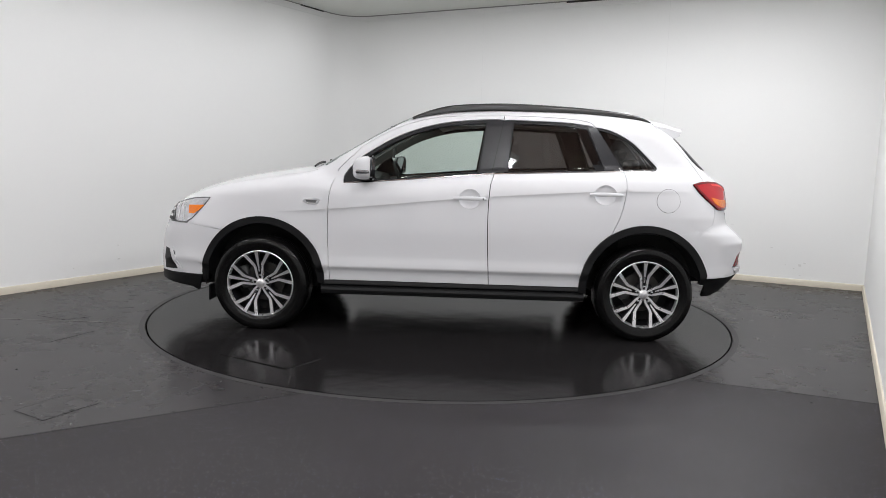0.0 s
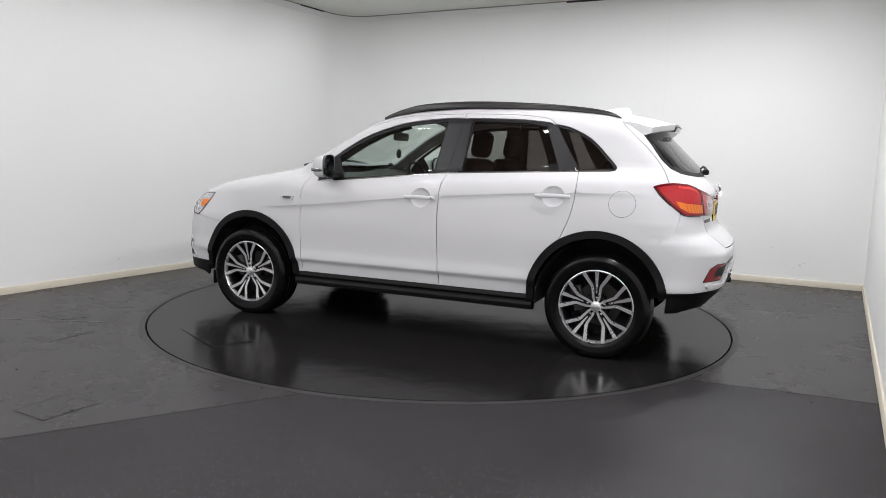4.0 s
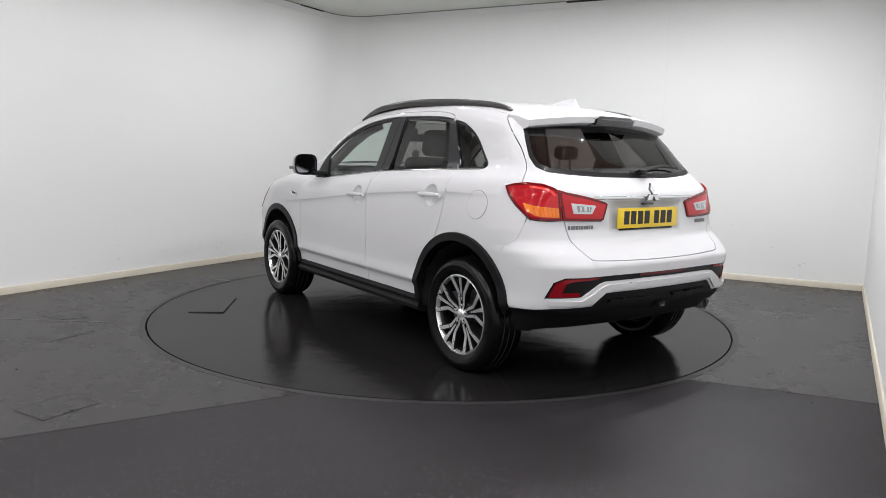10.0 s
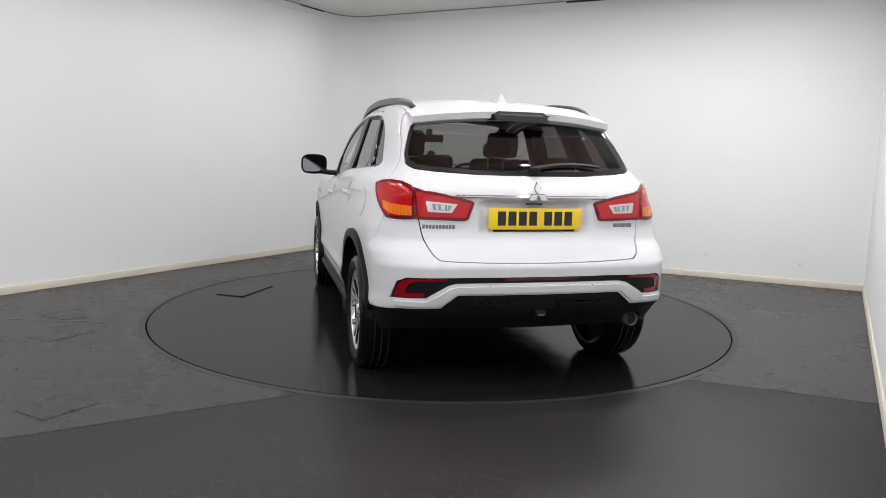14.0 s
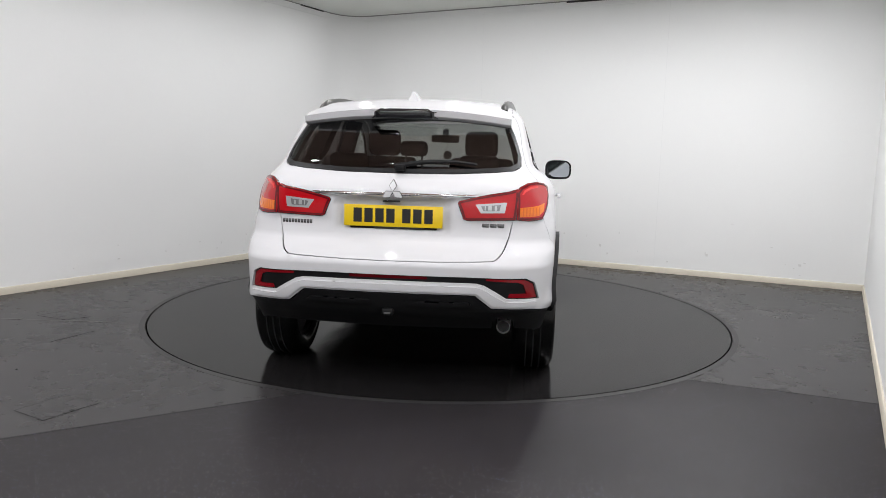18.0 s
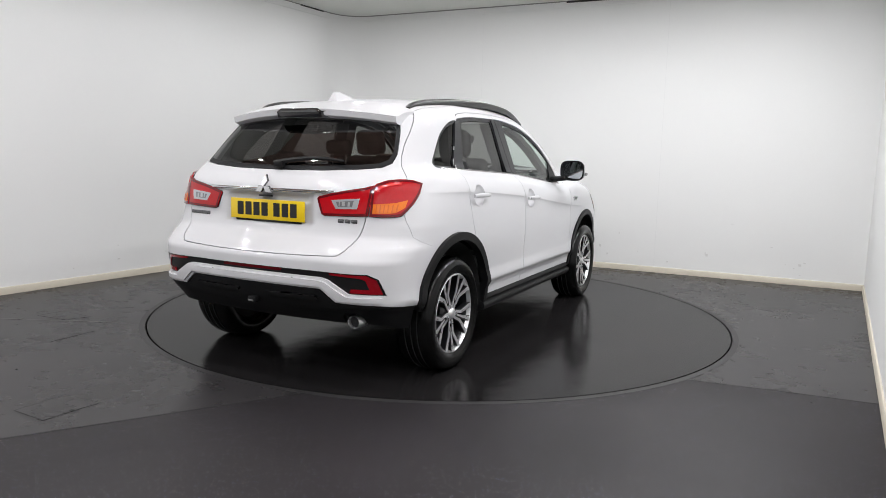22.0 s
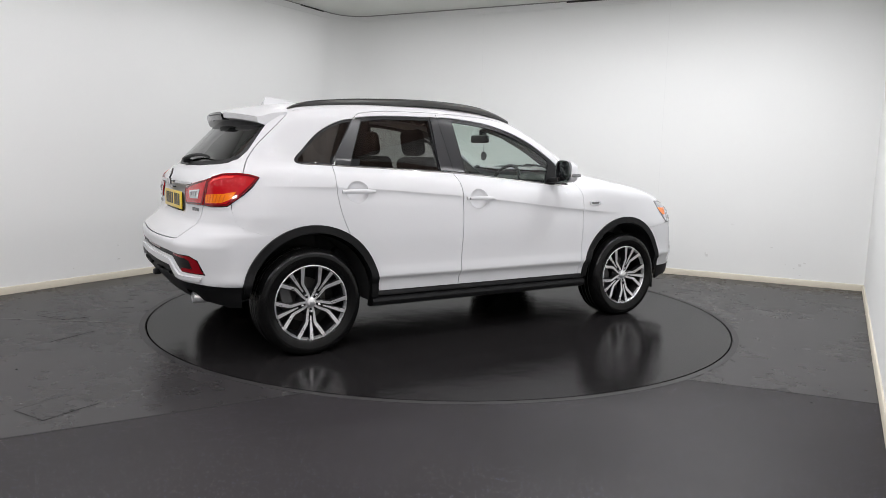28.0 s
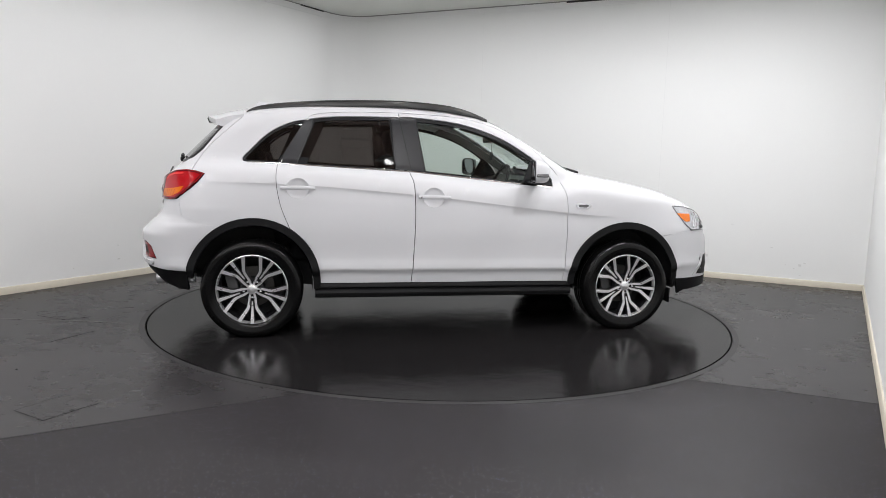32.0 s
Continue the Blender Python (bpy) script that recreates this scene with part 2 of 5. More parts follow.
def solve(fn, lo, hi):
    """The place between lo (inside) and hi (outside) where the body's surface lies."""
    lo, hi = np.array(lo, float), np.array(hi, float)
    for _ in range(34):
        mid = (lo + hi) / 2
        inside = fn(mid) < 0
        lo, hi = np.where(inside, mid, lo), np.where(inside, hi, mid)
    return (lo + hi) / 2


def on_side(u, v):
    y = solve(lambda s: body(u, s, v), np.zeros_like(u), np.full_like(u, 1.2))
    return np.stack([u, y, v], -1)


def on_tail(u, v):
    x = solve(lambda s: body(s, u, v), np.full_like(u, -.6), np.full_like(u, -2.6))
    return np.stack([x, u, v], -1)


def on_nose(u, v):
    x = solve(lambda s: body(s, u, v), np.full_like(u, .6), np.full_like(u, 2.6))
    return np.stack([x, u, v], -1)


def on_top(u, v):
    z = solve(lambda s: body(u, v, s), np.full_like(u, .6), np.full_like(u, 2.0))
    return np.stack([u, v, z], -1)



def round_tail(u, v):
    """u: angle about an upright axis inside the tail, times 0.9; v: height."""
    a = u / .9
    r = solve(lambda s: body(-1.2 - s * np.cos(a), s * np.sin(a), v), np.full_like(u, .02), np.full_like(u, 1.6))
    return np.stack([-1.2 - r * np.cos(a), r * np.sin(a), v], -1)


def round_nose(u, v):
    a = u / .9
    r = solve(lambda s: body(1.25 + s * np.cos(a), s * np.sin(a), v), np.full_like(u, .02), np.full_like(u, 1.6))
    return np.stack([1.25 + r * np.cos(a), r * np.sin(a), v], -1)


def tail_at(pts):
    """Points (y, z) on the tail as (u, v) of round_tail."""
    y, z = np.array(pts, float).T
    x = on_tail(y, z)[:, 0]
    return [(.9 * math.atan2(b, -1.2 - a), c) for a, b, c in zip(x, y, z)]


def tail_side(pts):
    """Points (x, z) on the flank as (u, v) of round_tail."""
    q = on_side(*np.array(pts, float).T)
    return [(.9 * math.atan2(b, -1.2 - a), c) for a, b, c in q]


def nose_side(pts):
    q = on_side(*np.array(pts, float).T)
    return [(.9 * math.atan2(b, a - 1.25), c) for a, b, c in q]

# ---- mesh helpers ----
from mathutils import geometry


def obj(name, verts, faces, mat, parent=None, label="", smooth=False, normals=None, sharp=40):
    me = bpy.data.meshes.new(name)
    me.from_pydata([tuple(map(float, v)) for v in verts], [], [tuple(map(int, f)) for f in faces])
    me.materials.append(mat)
    if smooth:
        me.shade_smooth()
        if normals is not None:
            me.normals_split_custom_set_from_vertices([tuple(n) for n in normals])
        else:
            me.set_sharp_from_angle(angle=radians(sharp))
    me.update()
    ob = new(name, me)
    if parent is not None:
        ob.parent = parent
    if label:
        tagged(ob, label)
    return ob


def part(name, bm, mat, parent, label="", sharp=40):
    """Links a bmesh as one mesh object under a thing or under a part."""
    me = bpy.data.meshes.new(name)
    bmesh.ops.recalc_face_normals(bm, faces=bm.faces)
    bm.to_mesh(me)
    bm.free()
    me.materials.append(mat)
    me.shade_smooth()
    me.set_sharp_from_angle(angle=radians(sharp))
    ob = new(name, me)
    if parent is not None:
        ob.parent = parent
    if label:
        tagged(ob, label)
    return ob


def box_bm(cx, cy, cz, sx, sy, sz, bev=.01, seg=2, m=None):
    bm = bmesh.new()
    bmesh.ops.create_cube(bm, size=1, matrix=(m or Matrix()) @ Matrix.LocRotScale((cx, cy, cz), None, (sx, sy, sz)))
    if bev:
        bmesh.ops.bevel(bm, geom=list(bm.edges), offset=bev, segments=seg, profile=.5, affect="EDGES", clamp_overlap=True)
    return bm


def loft(rings, close=True, caps=True):
    """A bmesh from rings of equal length, one after another."""
    bm = bmesh.new()
    vs = [[bm.verts.new(tuple(p)) for p in r] for r in rings]
    n = len(rings[0])
    for a, b in zip(vs, vs[1:]):
        for i in range(n if close else n - 1):
            j = (i + 1) % n
            bm.faces.new((a[i], a[j], b[j], b[i]))
    if caps and close:
        bm.faces.new(vs[0][::-1])
        bm.faces.new(vs[-1])
    return bm


def turned(profile, n=48):
    """A bmesh turned about the y axis from (radius, y) stations."""
    rings = [[(r * math.cos(2 * math.pi * i / n), y, r * math.sin(2 * math.pi * i / n)) for i in range(n)] for r, y in profile]
    return loft(rings, True, False)


def prism(pts, lo, hi, axis="y", bev=0):
    """A flat outline (two coordinates) given thickness along an axis."""
    def put(a, b, c):
        return {"y": (a, c, b), "x": (c, a, b), "z": (a, b, c)}[axis]
    bm = loft([[put(a, b, lo) for a, b in pts], [put(a, b, hi) for a, b in pts]])
    if bev:
        bmesh.ops.recalc_face_normals(bm, faces=bm.faces)
        bmesh.ops.bevel(bm, geom=list(bm.edges), offset=bev, segments=2, profile=.5, affect="EDGES", clamp_overlap=True)
    return bm


def merge(*bms):
    out = bmesh.new()
    for b in bms:
        me = bpy.data.meshes.new("joined")
        b.to_mesh(me)
        b.free()
        out.from_mesh(me)
        bpy.data.meshes.remove(me)
    return out


def moved(bm, m):
    bm.transform(m)
    return bm


def dense(poly, step):
    out = []
    for (a, b), (c, d) in zip(poly, poly[1:] + poly[:1]):
        n = max(1, round(math.hypot(c - a, d - b) / step))
        out += [(a + (c - a) * i / n, b + (d - b) * i / n) for i in range(n)]
    return out


def soft(poly, times=2):
    """Rounds an outline by cutting its corners."""
    for _ in range(times):
        poly = [q for (a, b), (c, d) in zip(poly, poly[1:] + poly[:1]) for q in ((.75 * a + .25 * c, .75 * b + .25 * d), (.25 * a + .75 * c, .25 * b + .75 * d))]
    return poly


def spline(pts, n=8):
    """A smooth open line through a few points."""
    p = [pts[0], *pts, pts[-1]]
    out = []
    for i in range(1, len(p) - 2):
        for k in range(n):
            t = k / n
            out.append(tuple(.5 * (2 * b + (c - a) * t + (2 * a - 5 * b + 4 * c - d) * t * t + (3 * b - a - 3 * c + d) * t ** 3)
                             for a, b, c, d in zip(p[i - 1], p[i], p[i + 1], p[i + 2])))
    return out + [tuple(pts[-1])]


def inside(poly, x, y):
    p = np.array(poly)
    q = np.roll(p, -1, 0)
    hit = np.zeros(len(x), bool)
    for (a, b), (c, d) in zip(p, q):
        if b != d:
            hit ^= ((b > y) != (d > y)) & (x < (c - a) * (y - b) / (d - b) + a)
    return hit


def inset(poly, g):
    p = np.array(poly)
    area = .5 * np.sum(p[:, 0] * np.roll(p[:, 1], -1) - np.roll(p[:, 0], -1) * p[:, 1])
    e = np.roll(p, -1, 0) - np.roll(p, 1, 0)
    n = np.stack([-e[:, 1], e[:, 0]], -1) / (np.hypot(*e.T)[:, None] + 1e-9) * (1 if area > 0 else -1)
    return [tuple(q) for q in p + n * g]


def skin(poly, project, step=.03, holes=(), gap=.0, lift=0.0, depth=.018, lines=()):
    """A panel: the outline in (u, v) filled with a fine net, laid on the body by project, with its rim turned inwards.
    Gives points, faces and normals."""
    loops = [inset(dense(poly, step), gap)] + [inset(dense(h, step), -gap) for h in holes]
    pts = [q for lp in loops for q in lp]
    edges, k = [], 0
    for lp in loops:
        edges += [(k + i, k + (i + 1) % len(lp)) for i in range(len(lp))]
        k += len(lp)
    o = np.array(loops[0])
    gx, gy = np.meshgrid(np.arange(o[:, 0].min() + step / 2, o[:, 0].max(), step), np.arange(o[:, 1].min() + step / 2, o[:, 1].max(), step))
    gx, gy = gx.ravel(), gy.ravel()
    if len(lines):
        ln = np.array(lines)
        clear = np.array([np.min((ln[:, 0] - a) ** 2 + (ln[:, 1] - b) ** 2) > (.5 * step) ** 2 for a, b in zip(gx, gy)], bool)
        gx, gy = np.concatenate([gx[clear], ln[:, 0]]), np.concatenate([gy[clear], ln[:, 1]])
    keep = inside(loops[0], gx, gy)
    for h in loops[1:]:
        keep &= ~inside(h, gx, gy)
    rim = np.array(pts)
    gx, gy = gx[keep], gy[keep]
    near = np.array([np.min((rim[:, 0] - a) ** 2 + (rim[:, 1] - b) ** 2) > (.45 * step) ** 2 for a, b in zip(gx, gy)], bool) if len(gx) else np.zeros(0, bool)
    pts = pts + list(zip(gx[near], gy[near]))
    vs, _, fs, *_ = geometry.delaunay_2d_cdt([Vector((float(a), float(b))) for a, b in pts], edges, [], 0, 1e-6)
    uv = np.array([tuple(q) for q in vs])
    fs = np.array([tuple(f) for f in fs])
    c = uv[fs].mean(1)
    good = inside(loops[0], c[:, 0], c[:, 1])
    for h in loops[1:]:
        good &= ~inside(h, c[:, 0], c[:, 1])
    fs = fs[good]
    p3 = project(uv[:, 0].copy(), uv[:, 1].copy())
    e = 2e-3
    x, y, z = p3.T
    nrm = np.stack([body(x + e, y, z) - body(x - e, y, z), body(x, y + e, z) - body(x, y - e, z), body(x, y, z + e) - body(x, y, z - e)], -1)
    nrm /= np.linalg.norm(nrm, axis=1)[:, None] + 1e-12
    p3 = p3 + nrm * lift
    face_n = np.cross(p3[fs[:, 1]] - p3[fs[:, 0]], p3[fs[:, 2]] - p3[fs[:, 0]])
    flip = np.sum(face_n * nrm[fs[:, 0]], 1) < 0
    fs[flip] = fs[flip][:, ::-1]
    count = {}
    for f in fs:
        for a, b in ((f[0], f[1]), (f[1], f[2]), (f[2], f[0])):
            key = (min(a, b), max(a, b))
            count[key] = None if key in count else (a, b)
    verts, norms, faces = list(p3), list(nrm), [tuple(f) for f in fs]
    if depth:
        low = {}
        for ab in count.values():
            if ab is None:
                continue
            for a in ab:
                if a not in low:
                    low[a] = len(verts)
                    verts += [p3[a] - nrm[a] * .0005, p3[a] - nrm[a] * depth]
                    norms += [nrm[a], nrm[a]]
        for ab in count.values():
            if ab is not None:
                a, b = ab
                n = np.cross(p3[b] - p3[a], nrm[a])
                n /= np.linalg.norm(n) + 1e-12
                for q in (a, b):
                    norms[low[q]] = norms[low[q] + 1] = n
                faces.append((b, a, low[a], low[b]))
                faces.append((low[b], low[a], low[a] + 1, low[b] + 1))
    return verts, faces, norms


def panel(name, mat, parent, patches, label="", mirror=False):
    """One mesh of one or more skins; mirror lays it on the other flank."""
    V, Fc, N = [], [], []
    for v, f, n in patches:
        k = len(V)
        V += v
        N += n
        Fc += [tuple(i + k for i in q) for q in f]
    if mirror:
        V = [(a, -b, c) for a, b, c in V]
        N = [(a, -b, c) for a, b, c in N]
        Fc = [q[::-1] for q in Fc]
    return obj(name, V, Fc, mat, parent, label, True, N)


def both(name, mat, parent, patches, label=""):
    return [panel(name, mat, parent, patches, label, m) for m in (False, True)]


def flipped(bm):
    bm.transform(Matrix.Diagonal((1, -1, 1, 1)))
    return bm


# ---- room ----
def wall(name, a, b, label, lo=0.0, hi=CEILING, thick=.12):
    a, b = Vector(a), Vector(b)
    d = (b - a).normalized()
    n = Vector((d.y, -d.x))
    if n.dot(-a) < 0:
        n = -n
    q = [a, b, b - n * thick, a - n * thick]
    bm = loft([[(*p, lo) for p in q], [(*p, hi) for p in q]])
    return tagged(part(name, bm, WALL, None), label, "wall", kind="structure")


LEFT_END, BACK, RIGHT, RIGHT_END = (-8.48, -8.0), (-1.334, 4.023), (4.28, 1.279), (-.966, -8.0)
left_dir, back_dir = Vector((.511, .860)).normalized(), Vector((.898, -.439)).normalized()
COVE = .42
c1, c2 = Vector(BACK) - left_dir * COVE, Vector(BACK) + back_dir * COVE
wall("wall_left", LEFT_END, c1, "long plain white painted studio wall with faint scuffs")
wall("wall_back", c2, RIGHT, "plain white painted studio wall behind the turntable")
wall("wall_right", RIGHT, RIGHT_END, "plain white painted studio wall at the side")
# added behind the camera, unseen, to close the room; its place is assumed
wall("wall_front", RIGHT_END, LEFT_END, "added plain white wall closing the unseen end of the studio")


def arc_corner():
    return [tuple((1 - t) ** 2 * c1 + 2 * t * (1 - t) * Vector(BACK) + t * t * c2) for t in [i / 14 for i in range(15)]]


ARC = arc_corner()
out = Vector((-.35, .93)).normalized()
tagged(part("wall_cove", loft([[(x, y, 0), (x, y, CEILING), (x + out.x * .15, y + out.y * .15, CEILING), (x + out.x * .15, y + out.y * .15, 0)] for x, y in ARC]), WALL, None, sharp=60),
       "rounded white corner joining two studio walls", "wall", kind="structure")

ROOM = [LEFT_END, *ARC, RIGHT, RIGHT_END]
BEAM = -.9


def level_with(a, b, y):
    """The point of the line from a to b at that y."""
    return (a[0] + (b[0] - a[0]) * (y - a[1]) / (b[1] - a[1]), y)


beam_l, beam_r = level_with(LEFT_END, tuple(c1), BEAM), level_with(RIGHT, RIGHT_END, BEAM)
# front half is unseen: tan inferred from brown window reflections, also lowers the bounce
for nm, field, mat_, lab in (("ceiling_back", [beam_l, *ARC, RIGHT, beam_r], CEIL, "pale grey-green flat studio ceiling"), ("ceiling_front", [LEFT_END, beam_l, beam_r, RIGHT_END], BROWN, "tan ceiling over the unseen camera side of the studio")):
    tagged(part(nm, loft([[(x, y, CEILING) for x, y in field], [(x, y, CEILING + .1) for x, y in field]]), mat_, None), lab, "ceiling", kind="structure")


def skirting(name, line):
    rings = []
    for i, (x, y) in enumerate(line):
        a, b = Vector(line[max(i - 1, 0)]), Vector(line[min(i + 1, len(line) - 1)])
        d = (b - a).normalized()
        n = Vector((d.y, -d.x))
        rings.append([(x + n.x * o, y + n.y * o, z) for o, z in ((-.02, 0), (.016, 0), (.016, .052), (.010, .062), (-.02, .066))])
    return tagged(part(name, loft(rings), SKIRT, None), "cream painted skirting board along the studio wall", "skirting board", kind="structure")


skirting("baseboard_left", [LEFT_END, tuple(c1), *ARC[1:-1], tuple(c2), RIGHT])
skirting("baseboard_right", [RIGHT, RIGHT_END])

RING = 2.244
circle = [(math.cos(2 * math.pi * i / 160), math.sin(2 * math.pi * i / 160)) for i in range(160)]


def sheet(name, poly, hole, mat, label, z=0.0, down=.03):
    """A level sheet with an opening, cut clean and with a short edge down."""
    loops = [poly] + ([hole] if hole else [])
    pts = [q for lp in loops for q in lp]
    edges, k = [], 0
    for lp in loops:
        edges += [(k + i, k + (i + 1) % len(lp)) for i in range(len(lp))]
        k += len(lp)
    vs, es, fs, *_ = geometry.delaunay_2d_cdt([Vector(q) for q in pts], edges, [], 0, 1e-6)
    uv = np.array([tuple(q) for q in vs])
    fs = np.array([tuple(f) for f in fs])
    c = uv[fs].mean(1)
    good = inside(poly, c[:, 0], c[:, 1])
    if hole:
        good &= ~inside(hole, c[:, 0], c[:, 1])
    bm = bmesh.new()
    bv = [bm.verts.new((a, b, z)) for a, b in uv]
    for f in fs[good]:
        bm.faces.new([bv[i] for i in f])
    bmesh.ops.recalc_face_normals(bm, faces=bm.faces)
    rim = [e for e in bm.edges if len(e.link_faces) == 1]
    ext = bmesh.ops.extrude_edge_only(bm, edges=rim)
    for v in ext["geom"]:
        if isinstance(v, bmesh.types.BMVert):
            v.co.z -= down
    return tagged(part(name, bm, mat, None), label, "floor", kind="structure")


def arc_pts(r, a, b, n=40):
    return [(r * math.cos(radians(a + (b - a) * i / n)), r * math.sin(radians(a + (b - a) * i / n))) for i in range(n + 1)]


EDGE = 2.292
seam_left, seam_right = (-.713, -2.185), (1.44, -1.79)
a0, a1 = math.degrees(math.atan2(seam_left[1], seam_left[0])), math.degrees(math.atan2(seam_right[1], seam_right[0]))
wall_hit, far_right = (-7.23, -5.9), (2.49, -2.19)
sheet("floor_front", [wall_hit, *arc_pts(EDGE, a0, a1), far_right, RIGHT_END, LEFT_END], None, FRONT, "dark grey speckled safety vinyl floor, lightly worn")
sheet("floor_back", [wall_hit, *arc_pts(EDGE, a0, a1 - 360, 120), far_right, RIGHT, *reversed(ARC)], None, FLOOR, "dark grey glossy vinyl studio floor with scuffs", z=-.0005)
sheet("trim", [(x * (EDGE - .0004), y * (EDGE - .0004)) for x, y in circle], [(x * (RING + .006), y * (RING + .006)) for x, y in circle], TRIM, "grey metal trim ring round the turntable", z=.001)
sheet("turntable_pit", [(x * 2.5, y * 2.5) for x, y in circle], None, PIT, "dark gap under the turntable", z=-.05)


# ---- marks on floor and walls ----
def strip(name, pts, width, mat, label, z=.0012):
    rings = []
    for i, p in enumerate(pts):
        a, b = Vector(pts[max(i - 1, 0)]), Vector(pts[min(i + 1, len(pts) - 1)])
        d = (b - a).normalized()
        n = Vector((-d.y, d.x)) * width / 2
        rings.append([(p[0] - n.x, p[1] - n.y, z - .002), (p[0] - n.x, p[1] - n.y, z), (p[0] + n.x, p[1] + n.y, z), (p[0] + n.x, p[1] + n.y, z - .002)])
    return tagged(part(name, loft(rings), mat, None), label, "floor joint", kind="structure")


strip("floor_joint_right", [seam_right, (1.872, -1.945), (2.306, -2.118), far_right], .006, JOINT, "thin dark joint between vinyl sheets")
strip("floor_joint_left", [seam_left, (-1.067, -2.39), (-1.857, -2.85), (-3.6, -3.84)], .006, JOINT, "thin dark joint between vinyl sheets")
# flat pale strip: the sheen of the seam is put into its colour
strip("floor_streak", [(-3.9, -.70), (-3.172, -.735), (-2.846, -.752), (-2.519, -.752), (-2.31, -.77)], .022, SHEEN, "pale streak painted for the sheen along a floor seam")


def make_hatch(q, label, widths):
    h = tagged(new("floor_hatch"), label, "floor hatch")
    part("cover", loft([[(*p, -.001) for p in inset(q, .004)], [(*p, .0014) for p in inset(q, .004)]]), FLOOR, h)
    for a, b, w in zip(q, q[1:] + q[:1], widths):
        d = (Vector(b) - Vector(a)).normalized()
        n = Vector((-d.y, d.x)) * w
        part("joint", loft([[(a[0] + s * n.x, a[1] + s * n.y, z), (b[0] + s * n.x, b[1] + s * n.y, z)] for s, z in ((-1, .0004), (-1, .0011), (1, .0011), (1, .0004))], False, False), JOINT, h, "dark joint round the cover")
    return h


make_hatch([(-2.0, -2.517), (-1.883, -2.286), (-1.655, -2.385), (-1.80, -2.63)], "small square floor hatch flush in speckled vinyl", (.002, .002, .0015, .0025))
make_hatch([(-2.974, -.62), (-2.871, -.454), (-2.588, -.615), (-2.731, -.722)], "small floor hatch flush in glossy dark vinyl", (.0075, .0012, .0015, .0012))
strip("floor_scratch", [(-2.493, -1.313), (-2.42, -1.16), (-2.359, -1.019)], .004, JOINT, "faint dark scratch in the vinyl")


def make_speck(x, y, r):
    n = 9
    pts = [(x + r * (1 + .3 * math.sin(3.1 * i)) * math.cos(2 * math.pi * i / n), y + r * math.sin(2 * math.pi * i / n)) for i in range(n)]
    return tagged(part("dirt_speck", loft([[(*p, 0) for p in pts], [(*p, .003) for p in pts]]), JOINT, None), "tiny dark speck of dirt on the vinyl floor", "dirt")


for sx, sy, sr in ((1.979, -2.131, .008), (-1.735, -2.50, .011), (-2.36, -1.9, .006), (-2.62, -.64, .007), (-1.72, -3.15, .006)):
    make_speck(sx, sy, sr)


def on_wall(name, at, d, lo, hi, width, mat, label, cat="wall", proud=.0012):
    """A thin upright strip on a wall."""
    a, d = Vector(at), Vector(d).normalized()
    n = Vector((d.y, -d.x))
    if n.dot(-a) < 0:
        n = -n
    q = [a - d * width / 2, a + d * width / 2]
    bm = loft([[(*q[0], z), (*q[1], z), (*(q[1] + n * proud), z), (*(q[0] + n * proud), z)] for z in (lo, hi)])
    return tagged(part(name, bm, mat, None), label, cat, kind="structure")


for x0 in (.45, 2.42):
    on_wall("wall_joint", (2.868 + (x0 - 2.868), 1.969 - (x0 - 2.868) * .439 / .898), back_dir, .07, CEILING - .02, .004, SEAM, "faint upright joint between wall boards")
rs = random.Random(5)
for k in range(18):
    x0 = rs.uniform(1.3, 3.9)
    z0 = abs(rs.gauss(.16, .14)) + .08
    on_wall("wall_mark", (x0, 1.969 - (x0 - 2.868) * .439 / .898), back_dir, z0, z0 + rs.uniform(.006, .03), rs.uniform(.004, .03), MARK, "small grey scuff mark on the white wall", "scuff mark")
for k in range(10):
    y0 = rs.uniform(.2, 2.6)
    z0 = abs(rs.gauss(.12, .10)) + .08
    on_wall("wall_mark", (-2.925 + (y0 - 1.344) * .511 / .860, y0), left_dir, z0, z0 + rs.uniform(.006, .02), rs.uniform(.004, .03), MARK, "small grey scuff mark on the white wall", "scuff mark")


def along(name, pts, z0, z1, out_, mat, label, cat):
    rings = []
    for i, p in enumerate(pts):
        a, b = Vector(pts[max(i - 1, 0)]), Vector(pts[min(i + 1, len(pts) - 1)])
        d = (b - a).normalized()
        n = Vector((d.y, -d.x)) * out_
        rings.append([(p[0] - n.x, p[1] - n.y, z0), (p[0] + n.x, p[1] + n.y, z0), (p[0] + n.x, p[1] + n.y, z1), (p[0] - n.x, p[1] - n.y, z1)])
    return tagged(part(name, loft(rings), mat, None), label, cat, kind="structure")


along("trim_ceiling", [LEFT_END, tuple(c1), *ARC[1:-1], tuple(c2), RIGHT], CEILING - .010, CEILING + .002, .012, EDGE_GREY, "thin grey shadow gap under the ceiling", "trim")
along("trim_slot", [(1.38, 1.969 + 1.488 * .439 / .898), RIGHT], CEILING - .022, CEILING - .004, .016, INK, "dark open slot along the ceiling edge", "trim")
along("trim_slot_left", [tuple(c1 - left_dir * .5), tuple(c1 - left_dir * .08)], CEILING - .016, CEILING - .004, .015, INK, "dark open slot along the ceiling edge", "trim")


